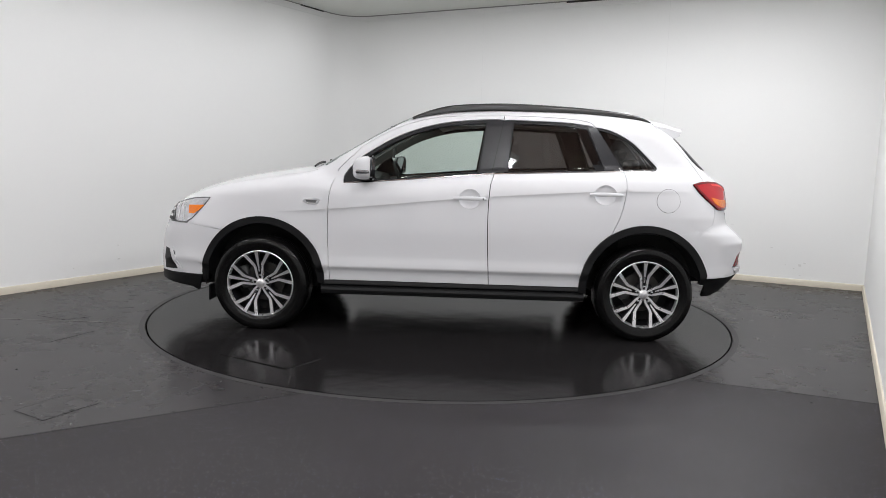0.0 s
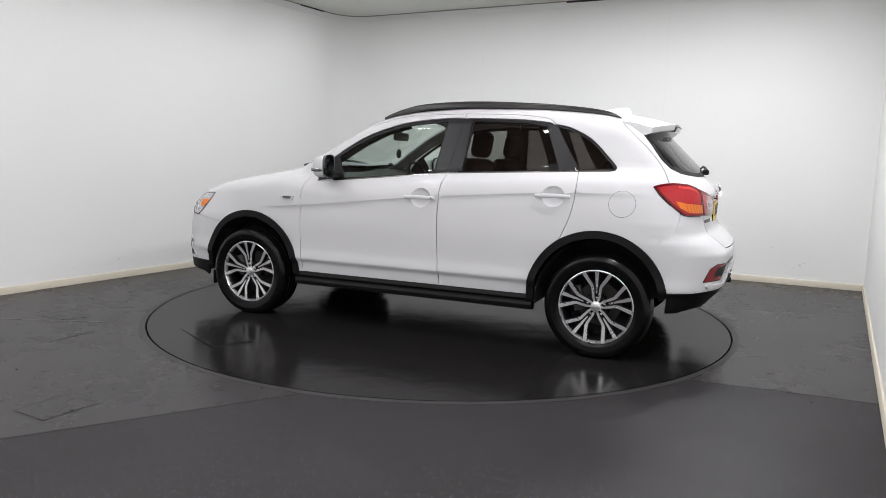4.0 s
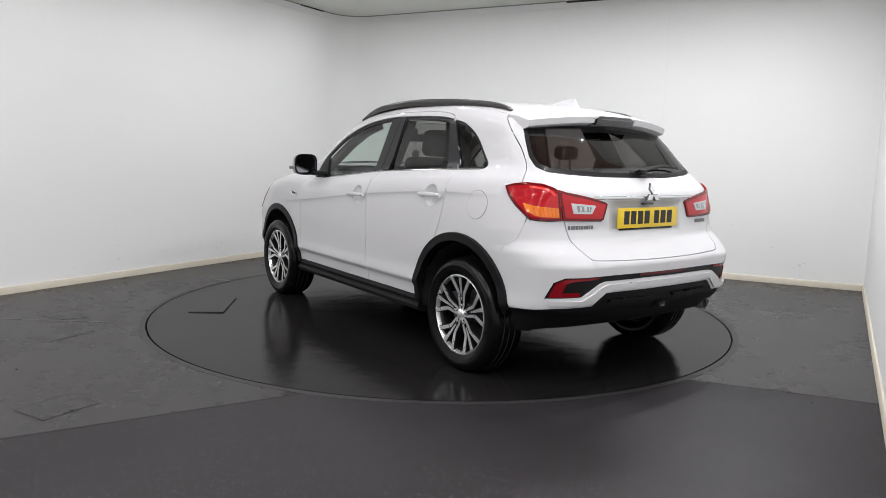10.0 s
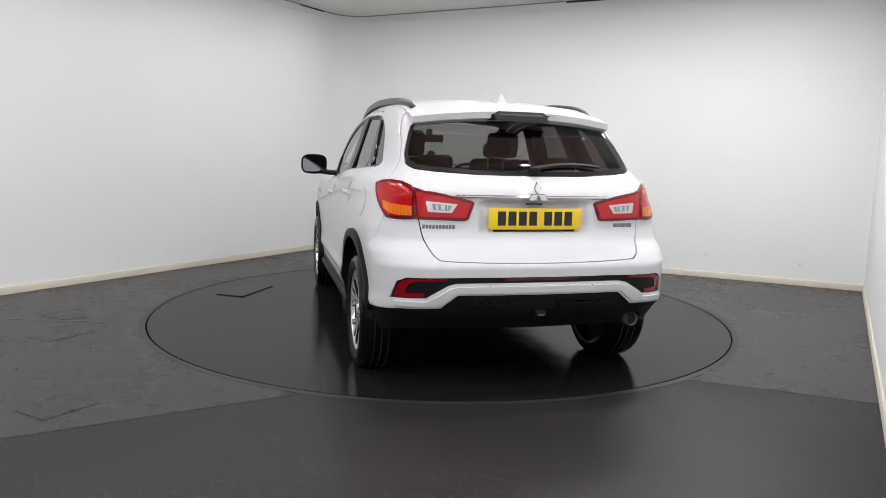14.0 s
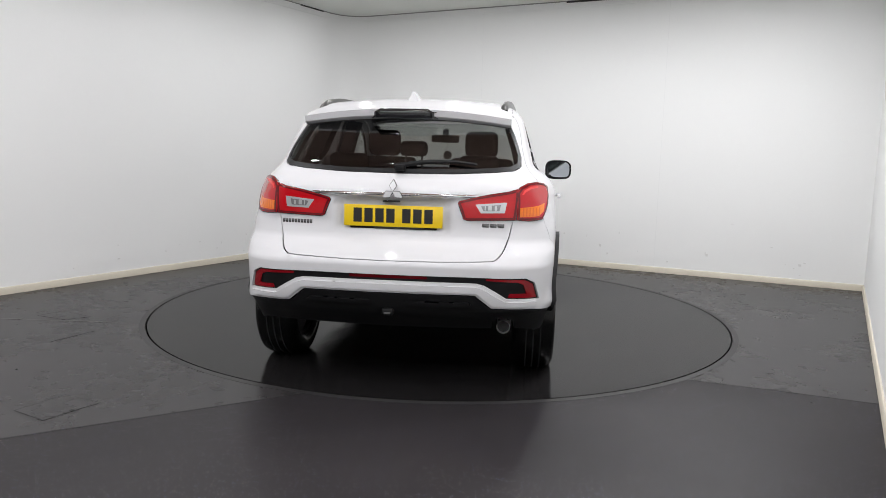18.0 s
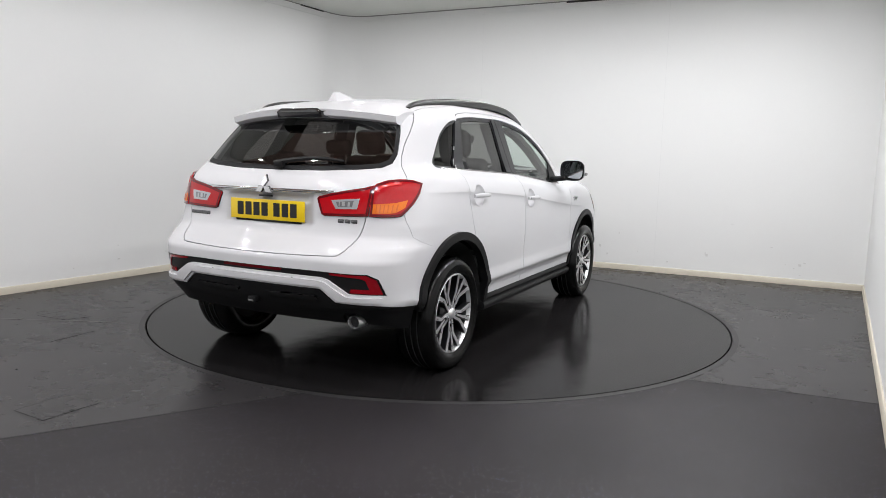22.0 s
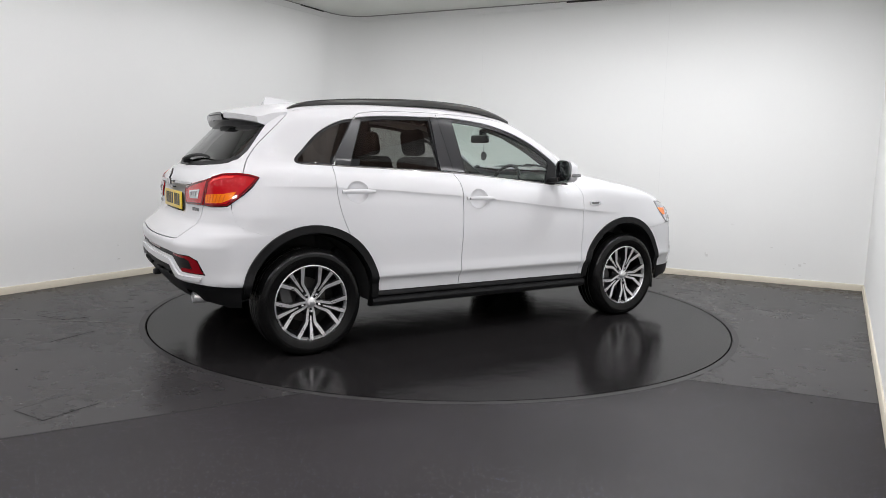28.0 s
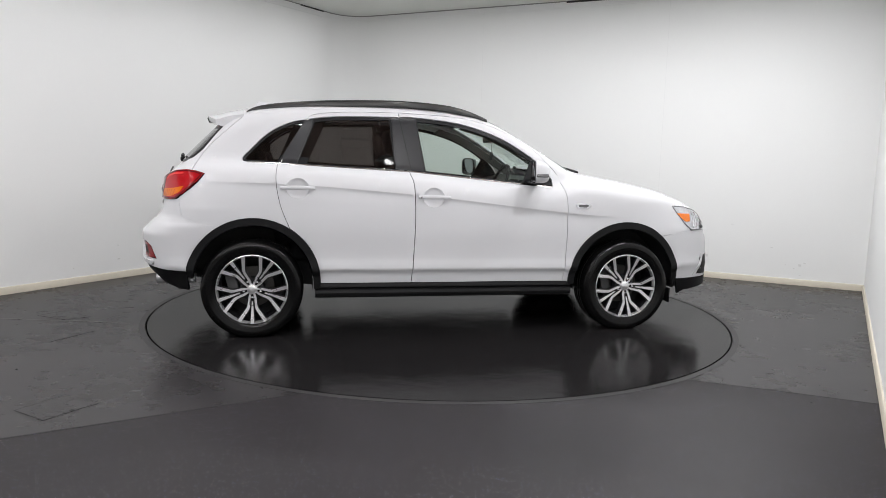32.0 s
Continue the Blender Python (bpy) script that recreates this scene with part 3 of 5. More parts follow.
def make_cable():
    pts = [(LEFT_END[0] + (c1.x - LEFT_END[0]) * t, LEFT_END[1] + (c1.y - LEFT_END[1]) * t, 2.90 + .085 * t) for t in (.6, .7, .8, .9, 1)]
    pts += [(x, y, 2.985 + .02 * math.sin(3.14 * i / 14)) for i, (x, y) in enumerate(ARC)][1:]
    pts += [(c2.x + (RIGHT[0] - c2.x) * t, c2.y + (RIGHT[1] - c2.y) * t, 2.985 - .012 * math.sin(3 * t) + .02 * t) for t in (.1, .2, .35, .5, .62)]
    rings = []
    for i, p in enumerate(pts):
        a, b = Vector(pts[max(i - 1, 0)][:2]), Vector(pts[min(i + 1, len(pts) - 1)][:2])
        d = (b - a).normalized()
        n = Vector((d.y, -d.x))
        rings.append([(p[0] + n.x * (.005 + .004 * math.cos(t)), p[1] + n.y * (.005 + .004 * math.cos(t)), p[2] + .004 * math.sin(t)) for t in [2 * math.pi * j / 8 for j in range(8)]])
    return tagged(part("cable", loft(rings), WALL, None), "thin white cable run high along the studio walls", "cable")


make_cable()


# ---- turntable ----
def make_turntable():
    table = tagged(new("turntable"), "round dark vinyl vehicle turntable flush with the floor", "turntable")
    bm = loft([[(x * r, y * r, z) for x, y in circle] for r, z in ((RING - .006, -.04), (RING - .006, 0))])
    part("platform", bm, DISC, table, sharp=15)
    # lifting plate, slightly raised along two sides
    q = [(.801, 1.811), (.658, 1.588), (1.141, 1.324), (1.30, 1.55)]
    bm = loft([[(x, y, .0005) for x, y in q], [(q[0][0], q[0][1], .006), (q[1][0], q[1][1], .008), (q[2][0], q[2][1], .006), (q[3][0], q[3][1], .002)]])
    part("access_plate", bm, DISC, table, "dark access plate standing slightly proud")
    for a, b, w in ((q[0], q[1], .010), (q[1], q[2], .010)):
        d = Vector((b[0] - a[0], b[1] - a[1])).normalized()
        n = Vector((d.y, -d.x))
        if n.dot(Vector((q[0][0] + q[2][0], q[0][1] + q[2][1])) / 2 - Vector(a)) > 0:
            n = -n
        bm = loft([[(*(Vector(p) + n * o), z) for p in (a, b) for o in ((0, w) if p is a else (w, 0))] for z in (.0004, .0014)])
        part("plate_gap", bm, PIT, table, "dark open joint beside the plate")
    return table


table = make_turntable()

# ---- car ----
car = tagged(new("car"), "white compact crossover car with black wheel-arch trim and roof rails", "car")
HUB_F, HUB_R = (1.228, .326), (-1.445, .3295)
ARCH_F, ARCH_R, ARCH = (1.217, .362), (-1.433, .372), .438


def arch_arc(c, lo, hi, r=ARCH, n=26):
    return [(c[0] + r * math.cos(radians(lo + (hi - lo) * i / n)), c[1] + r * math.sin(radians(lo + (hi - lo) * i / n))) for i in range(n + 1)]


ROOF_Y = .585
SILL = .366


def roof_edge(xs):
    z = on_top(np.array(xs, float), np.full(len(xs), ROOF_Y))[:, 2]
    return list(zip(xs, z))


PILLAR_EDGE = [(.30, 1.460), (.45, 1.380), (.60, 1.286), (.75, 1.182), (.82, 1.138)]
# shut lines in (x, z)
door_front = spline([(.742, SILL), (.750, .557), (.754, .748), (.747, .943), (.729, 1.058), (.700, 1.135), (.605, 1.236), (.512, 1.322), (.316, 1.43), (.118, 1.498), (-.081, 1.527), (-.452, 1.540)], 5)
door_gap = spline([(-.452, 1.540), (-.431, 1.40), (-.389, 1.144), (-.363, 1.049), (-.352, .857), (-.357, .63), (-.371, SILL)], 5)
door_rear = spline([(-.452, 1.540), (-.70, 1.537), (-.876, 1.529), (-1.02, 1.512), (-1.075, 1.485), (-1.12, 1.425), (-1.225, 1.262), (-1.278, 1.165), (-1.285, 1.035), (-1.255, .883), (-1.20, .745)], 5)
# window openings
dlo_low = [(-1.475, 1.181), (-1.265, 1.174), (-.876, 1.158), (-.487, 1.141), (-.35, 1.135), (-.098, 1.112), (.212, 1.083), (.483, 1.060), (.655, 1.050)]
dlo_top = spline([(.655, 1.050), (.649, 1.10), (.585, 1.180), (.504, 1.246), (.31, 1.362), (.114, 1.438), (-.083, 1.482), (-.329, 1.504), (-.48, 1.504), (-.876, 1.494), (-1.11, 1.464), (-1.228, 1.43), (-1.346, 1.362), (-1.462, 1.248), (-1.494, 1.215), (-1.504, 1.198), (-1.498, 1.185), (-1.475, 1.181)], 5)
DLO = dlo_low[:-1] + dlo_top[:-1]


def cut_x(poly, lo, hi):
    """Cuts an outline by two upright, possibly slanting lines given as (x at z=1.1, x at z=1.5)."""
    def clip(poly, line, keep):
        out = []
        side = lambda q: (q[0] - (line[0] + (line[1] - line[0]) * (q[1] - 1.1) / .4)) * keep
        for a, b in zip(poly, poly[1:] + poly[:1]):
            sa, sb = side(a), side(b)
            if sa >= 0:
                out.append(a)
            if sa * sb < 0:
                t = sa / (sa - sb)
                out.append((a[0] + (b[0] - a[0]) * t, a[1] + (b[1] - a[1]) * t))
        return out
    if lo is not None:
        poly = clip(poly, lo, 1)
    if hi is not None:
        poly = clip(poly, hi, -1)
    return poly


GAP_LINE = (-.372, -.449)
front_hole = cut_x(DLO, (GAP_LINE[0] + .012, GAP_LINE[1] + .012), None)
rear_hole = cut_x(DLO, (-1.298, -1.048), (GAP_LINE[0] - .012, GAP_LINE[1] - .012))
quarter_hole = cut_x(DLO, None, (-1.308, -1.066))

front_door_line = door_front + door_gap[1:]
rear_door_line = door_rear + arch_arc(ARCH_R, 59, 0)[1:] + [(-.990, SILL)] + door_gap[::-1][:-1]


def cup_line(hx, hz):
    return [(hx + .074 * math.cos(a), hz - .002 + .066 * math.sin(a)) for a in [2 * math.pi * i / 28 for i in range(28)]]


def crease_net(lo, hi, step=.024):
    """Extra net points that follow the crease along the flank."""
    xs = np.arange(lo, hi, step)
    return [(x, float(CREASE(x)) + o) for o in (.010, .003, -.003, -.010, -.018, -.030, -.046) for x in xs]


def make_doors():
    for m in (False, True):
        d = panel("front_door", PAINT, car, [skin(front_door_line, on_side, .024, [inset(dense(front_hole, .03), -.004), cup_line(-.225, .962)], gap=.0028, lines=crease_net(-.345, .74))], "white front door with dark window frame", m)
        r = panel("rear_door", PAINT, car, [skin(rear_door_line, on_side, .024, [inset(dense(rear_hole, .03), -.004), cup_line(-1.145, 1.012)], gap=.0028, lines=crease_net(-1.27, -.37))], "white rear door with privacy glass", m)
        sgn = -1 if m else 1
        for door, hx, hz in ((d, -.225, .962), (r, -1.145, 1.012)):
            make_handle(door, hx, hz, sgn)


def make_handle(door, hx, hz, sgn):
    """Round dished recess with a bar handle across it."""
    y0 = float(on_side(np.array([hx]), np.array([hz]))[0, 1])
    fit = lambda a, b: on_side(np.array([a]), np.array([b]))[0]
    n, rings = 28, []
    for r, d in ((1.07, -.002), (1.03, .0005), (.98, -.002), (.90, -.009), (.70, -.019), (.40, -.025), (.01, -.026)):
        ring = []
        for i in range(n):
            q = fit(hx + .074 * r * math.cos(2 * math.pi * i / n), hz - .002 + .066 * r * math.sin(2 * math.pi * i / n))
            ring.append((q[0], sgn * (q[1] + d), q[2]))
        rings.append(ring)
    bm = loft(rings, True, False)
    part("handle_recess", bm, PAINT, door, "dished recess behind the handle")
    sec = []
    for k in range(13):
        t = k / 12
        x = hx + .112 - .224 * t
        z = hz + .003 * math.cos((t - .5) * 3)
        q = fit(x, z)
        o = .008 + .030 * math.sin(math.pi * min(max(t, .06), .94)) ** .5
        h = .015 * (0.75 + .25 * math.sin(math.pi * t))
        sec.append([(x, sgn * (q[1] + o + .008 * math.cos(a)), z + h * math.sin(a)) for a in [2 * math.pi * i / 10 for i in range(10)]])
    grip = part("handle", loft(sec), PAINT, door, "white pull handle")
    if hx > -.5:
        q = fit(hx - .098, hz)
        part("key_cover", moved(turned([(.001, .003), (.006, .003), (.007, 0)], 12), pose(hx - .090, sgn * (q[1] + .030), hz, 0, 0, 0 if sgn > 0 else 180)), INK, grip, "dark key cover in the handle")


def make_side_panels():
    # fender between bonnet, door, arch and headlamp
    xs = list(np.linspace(.72, 1.62, 14))
    top = list(zip(xs, on_top(np.array(xs), np.full(14, .70))[:, 2]))
    fender = [(.70, 1.135)] + [q for q in top if q[0] > .76] + [(1.65, .945), (1.70, .912), (1.745, .880), (1.762, .83), (1.75, .737), (1.60, .713)] + arch_arc(ARCH_F, 50, 180) + [(.775, SILL)] + spline([(.742, SILL), (.750, .557), (.754, .748), (.747, .943), (.729, 1.058)], 5)
    both("fender", PAINT, car, [skin(fender, on_side, .028, gap=.0012, lines=crease_net(.76, 1.2, .028))], "white front fender")
    # quarter panel with roof side, behind the doors
    gate_edge = spline([(-1.835, 1.098), (-1.783, 1.198), (-1.708, 1.293), (-1.628, 1.37), (-1.558, 1.435), (-1.515, 1.475)], 5)
    r1 = roof_edge([-1.50, -1.4, -1.2, -1.0, -.8, -.6, -.4, -.2, 0, .1, .18])
    pillar = PILLAR_EDGE + [(.765, 1.125)]
    quarter = gate_edge + r1 + pillar + [(.700, 1.137)] + door_front[door_front.index((.700, 1.135)) + 1:] + door_rear[1:] + [(-1.208, .749)] + arch_arc(ARCH_R, 59, 120)[1:] + [(-1.66, .752), (-1.75, .762), (-1.84, .79), (-1.885, .815), (-1.9055, .90), (-1.906, .945), (-1.885, .965), (-1.842, .985), (-1.782, 1.04), (-1.742, 1.092)]
    both("quarter_panel", PAINT, car, [skin(quarter, on_side, .030, [inset(dense(quarter_hole, .03), -.004)], gap=.0011, lines=crease_net(-1.72, -1.30, .03))], "white rear quarter panel and roof side")
    # fuel flap, a thin round line in the left quarter
    flap = [(-1.572 + .079 * math.cos(a), .980 + .079 * math.sin(a)) for a in [2 * math.pi * i / 40 for i in range(40)]]
    groove = [(-1.572 + .0812 * math.cos(a), .980 + .0812 * math.sin(a)) for a in [2 * math.pi * i / 40 for i in range(40)]]
    panel("fuel_flap_joint", PIT, car, [skin(groove, on_side, .03, lift=.0006, depth=0)], "dark round joint of the fuel flap")
    panel("fuel_flap", PAINT, car, [skin(flap, on_side, .03, lift=.0022, depth=.003)], "round white fuel flap")


def make_roof():
    xs = np.linspace(.22, -1.60, 30)
    roof = [(x, ROOF_Y + .001) for x in xs] + [(x, -ROOF_Y - .001) for x in xs[::-1]]
    panel("roof", PAINT, car, [skin(roof, on_top, .05, depth=.01)], "white painted roof")
    front = [(.80, .70), (1.10, .70), (1.40, .70), (1.585, .70), (1.615, .765), (1.74, .768), (1.87, .69), (1.95, .595), (2.0, .40), (2.03, 0)]
    bonnet = front + [(a, -b) for a, b in front[::-1][1:]] + [(.90, -.35), (.94, 0), (.90, .35)]
    panel("bonnet", PAINT, car, [skin(bonnet, on_top, .045, gap=.0025)], "white bonnet sloping to the nose")


def make_nose():
    right = nose_side([(1.655, .372)] + arch_arc(ARCH_F, 4, 49.5, n=12) + [(1.60, .7115), (1.745, .7335)])
    left = [(-a, b) for a, b in right]
    bumper = right + [(.45, .735), (0, .74), (-.45, .735)] + left[::-1] + [(-.8, .372), (-.4, .36), (0, .36), (.4, .36), (.8, .372)]
    panel("front_bumper", PAINT, car, [skin(bumper, round_nose, .04)], "white front bumper with black lower lip")
    lip = nose_side([(1.66, .368), (1.70, .25)]) 
    low = lip + [(.9, .275), (.6, .300), (0, .305), (-.6, .300), (-.9, .275)] + [(-a, b) for a, b in lip[::-1]] + [(-.5, .356), (0, .356), (.5, .356)]
    panel("front_lip", BLACK, car, [skin(low, round_nose, .05)], "black plastic lip under the nose")
    upper = [(.785, .742), (.69, .842), (.30, .858), (0, .862), (-.30, .858), (-.69, .842), (-.785, .742), (0, .743)]
    panel("grille", GLOSSY, car, [skin(upper, round_nose, .05, lift=-.004)], "dark front grille")
    for z in (.775, .815):
        bar_ = [(-.74 + 1.48 * k / 12, z - .007) for k in range(13)] + [(.74 - 1.48 * k / 12, z + .007) for k in range(13)]
        panel("grille_bar", CHROME, car, [skin(bar_, round_nose, .05, lift=.007, depth=.012)], "chrome grille bar")
    around = lambda pts: [(.9 * math.atan2(b, a - 1.25), c) for a, b, c in pts]
    lamp = around(((1.596, .809, .918), (1.66, .785, .914), (1.724, .751, .907), (1.834, .685, .882), (1.903, .637, .852), (1.893, .690, .795), (1.862, .757, .740), (1.772, .809, .740), (1.727, .819, .767), (1.645, .817, .855)))
    flange = [(1.76, .752), (1.58, .728), (1.575, .695), (1.70, .712), (1.765, .722)]
    both("wing_flange", PAINT, car, [skin(flange, on_side, .03, lift=-.004, depth=0)], "white flange behind the bumper joint")
    for m in (False, True):
        h = panel("headlamp", CLEAR, car, [skin(lamp, round_nose, .02, lift=.003, gap=.002)], "clear headlamp with chrome reflector", m)
        amb = nose_side([(1.635, .864), (1.679, .822), (1.716, .80), (1.756, .802), (1.760, .857)])
        panel("indicator", AMBER, h, [skin(amb, round_nose, .015, lift=.006, depth=.004)], "amber side indicator", m)
        for a0_, a1_ in ((1.79, 1.802), (1.835, 1.845)):
            bar_ = nose_side([(a0_, .755), (a1_, .755), (a1_, .862), (a0_, .866)])
            panel("reflector_rib", CHROME, h, [skin(bar_, round_nose, .015, lift=.0055, depth=.004)], "bright reflector rib", m)
        ring_ = dense(lamp, .02)
        panel("lamp_bezel", BADGE, h, [skin(inset(ring_, -.003), round_nose, .02, [inset(ring_, .004)], lift=.0045, depth=.004)], "thin dark grey lamp bezel", m)
        fog = around(((1.985, .660, .540), (1.945, .704, .536), (1.866, .758, .396), (2.0, .640, .385)))
        panel("fog_recess", BLACK, car, [skin(fog, round_nose, .02, lift=.002, depth=.004)], "dark fog lamp recess", m)
        end = around(((1.898, .658, .858), (1.868, .752, .752), (1.93, .700, .746), (2.0, .58, .748), (2.0, .54, .86)))
        g_end = panel("grille_end", BORDER, car, [skin(end, round_nose, .02, lift=.004, depth=.004)], "dark outer end of the front grille", m)
        for z_ in (.782, .822):
            bar_ = around(((1.888, .705, z_ + .005), (1.886, .708, z_ - .005), (1.99, .56, z_ - .005), (1.99, .56, z_ + .005)))
            panel("grille_bar", SILVER, g_end, [skin(bar_, round_nose, .02, lift=.008, depth=.004)], "bright grille bar end", m)
        blade = around(((1.923, .723, .550), (1.901, .74, .556), (1.82, .778, .390), (1.852, .763, .386)))
        panel("fog_trim", PAINT, car, [skin(blade, round_nose, .015, lift=.007, depth=.006)], "white trim blade beside the fog lamp", m)


def make_tail():
    gate_r = tail_side(spline([(-1.835, 1.098), (-1.783, 1.198), (-1.708, 1.293), (-1.628, 1.37), (-1.558, 1.435), (-1.515, 1.475)], 5)[::-1])
    seam = tail_at(spline([(.66, 1.02), (.626, .925), (.606, .835), (.582, .772), (.550, .732), (.50, .719), (.25, .711), (0, .709)], 6))
    half = gate_r + seam
    gate = half + [(-a, b) for a, b in half[::-1][1:]] + tail_at([(-.45, 1.50), (0, 1.52), (.45, 1.50)])
    glass_half = tail_at([(0, 1.150), (.30, 1.153), (.516, 1.165), (.615, 1.176), (.652, 1.20), (.650, 1.25), (.62, 1.34), (.575, 1.434), (.50, 1.455), (.25, 1.475), (0, 1.48)])
    g = glass_half + [(-a, b) for a, b in glass_half[::-1][1:-1]]
    tailgate = panel("tailgate", PAINT, car, [skin(gate, round_tail, .035, [g], gap=.004)], "white tailgate with a sloping rear window")
    panel("rear_window", DARKGLASS, tailgate, [skin(inset(dense(g, .04), .001), round_tail, .024, lift=-.002, depth=.004)], "dark tinted rear window")
    band = dense(g, .03)
    panel("window_border", BORDER, tailgate, [skin(band, round_tail, .03, [inset(band, .022)], lift=-.0005, depth=.003)], "black printed border of the rear window")
    # bumper
    cheek = tail_side([(-1.906, .90), (-1.885, .814), (-1.84, .79), (-1.75, .762), (-1.66, .752)]) + tail_side(arch_arc(ARCH_R, 120, 166, n=12)) + tail_side([(-1.865, .452)])
    bot = tail_at([(.80, .462), (.728, .474), (.528, .480), (.444, .547), (.30, .547), (0, .547)])
    up = seam[:5:-1] + tail_side([(-1.985, .935), (-1.935, .938), (-1.909, .930)])
    hb = up + cheek + bot
    bumper_line = hb + [(-a, b) for a, b in hb[::-1][1:-1]]
    slot_half = tail_at([(0, .640), (.40, .640), (.70, .637), (.745, .612), (.772, .525), (.605, .531), (.55, .565), (.49, .599), (.45, .608), (0, .610)])
    slot = slot_half + [(-a, b) for a, b in slot_half[::-1][1:-1]]
    bumper = panel("rear_bumper", PAINT, car, [skin(bumper_line, round_tail, .03, [slot], gap=.0004)], "white rear bumper with black lower half")
    panel("bumper_slot", BLACK, bumper, [skin(inset(dense(slot, .03), -.004), round_tail, .03, lift=-.012, depth=0)], "black recessed band across the bumper")
    strip_half = tail_at([(0, .637), (.20, .637), (.20, .622), (0, .622)])
    panel("reflector_strip", DEEPRED, bumper, [skin(strip_half, round_tail, .02, lift=-.008, depth=.003),
                                             skin([(-a, b) for a, b in strip_half], round_tail, .02, lift=-.008, depth=.003)], "dark red reflector strip")
    ref = tail_at([(.50, .634), (.694, .630), (.738, .606), (.760, .532), (.612, .537), (.620, .557), (.708, .556), (.690, .604), (.66, .616), (.50, .624)])
    for m in (False, True):
        panel("reflector", REFLECT, bumper, [skin(ref, round_tail, .02, lift=-.006, depth=.004)], "hooked dark red reflector", m)
    blade_half = tail_at([(0, .595), (.445, .593), (.485, .582), (.545, .547), (.600, .517), (.755, .514), (.748, .490), (.536, .494), (.452, .560), (0, .560)])
    blade = blade_half + [(-a, b) for a, b in blade_half[::-1][1:-1]]
    panel("bumper_blade", PAINT, bumper, [skin(blade, round_tail, .02, lift=.011, depth=.013)], "raised white blade along the bumper")
    flange = [(-1.64, .768), (-1.745, .778), (-1.828, .805), (-1.868, .825), (-1.888, .90), (-1.923, .90), (-1.90, .80), (-1.85, .775), (-1.755, .747), (-1.65, .737)]
    both("rear_flange", PAINT, car, [skin(flange, on_side, .03, lift=-.004, depth=0)], "white flange behind the bumper joint")
    # black lower half
    lo_h = tail_at([(0, .541), (.30, .541), (.440, .541), (.522, .474), (.728, .468), (.80, .456)]) + tail_side([(-1.868, .446), (-1.856, .318), (-1.93, .320)]) + tail_at([(.745, .332), (.70, .345), (.62, .350), (.50, .350), (.46, .348), (0, .344)])
    other = [(-a, b) for a, b in lo_h[::-1][1:-1]]
    notch = [(-a, b) for a, b in tail_at([(.65, .353), (.645, .395), (.62, .417), (.56, .417), (.535, .395), (.53, .351)])][::-1]
    lower = lo_h + other[:2] + notch + other[3:]
    skid = panel("lower_bumper", BLACK, car, [skin(lower, round_tail, .035, lift=-.004)], "textured black lower bumper")
    for sg in (1, -1):
        step = tail_at([(sg * a, b) for a, b in ((.09, .506), (.41, .508), (.43, .494), (.41, .489), (.10, .489))])
        panel("bumper_rib", BLACK, skid, [skin(step, round_tail, .03, lift=.012, depth=.02)], "raised rib in the lower bumper")
    part("fog_lamp", box_bm(-2.186, 0, .445, .045, .060, .036, .010), BLACK, skid, "small dark centre fog lamp")
    part("lamp_lens", box_bm(-2.209, 0, .440, .006, .034, .010, .002), WARM, skid, "small clear lens")


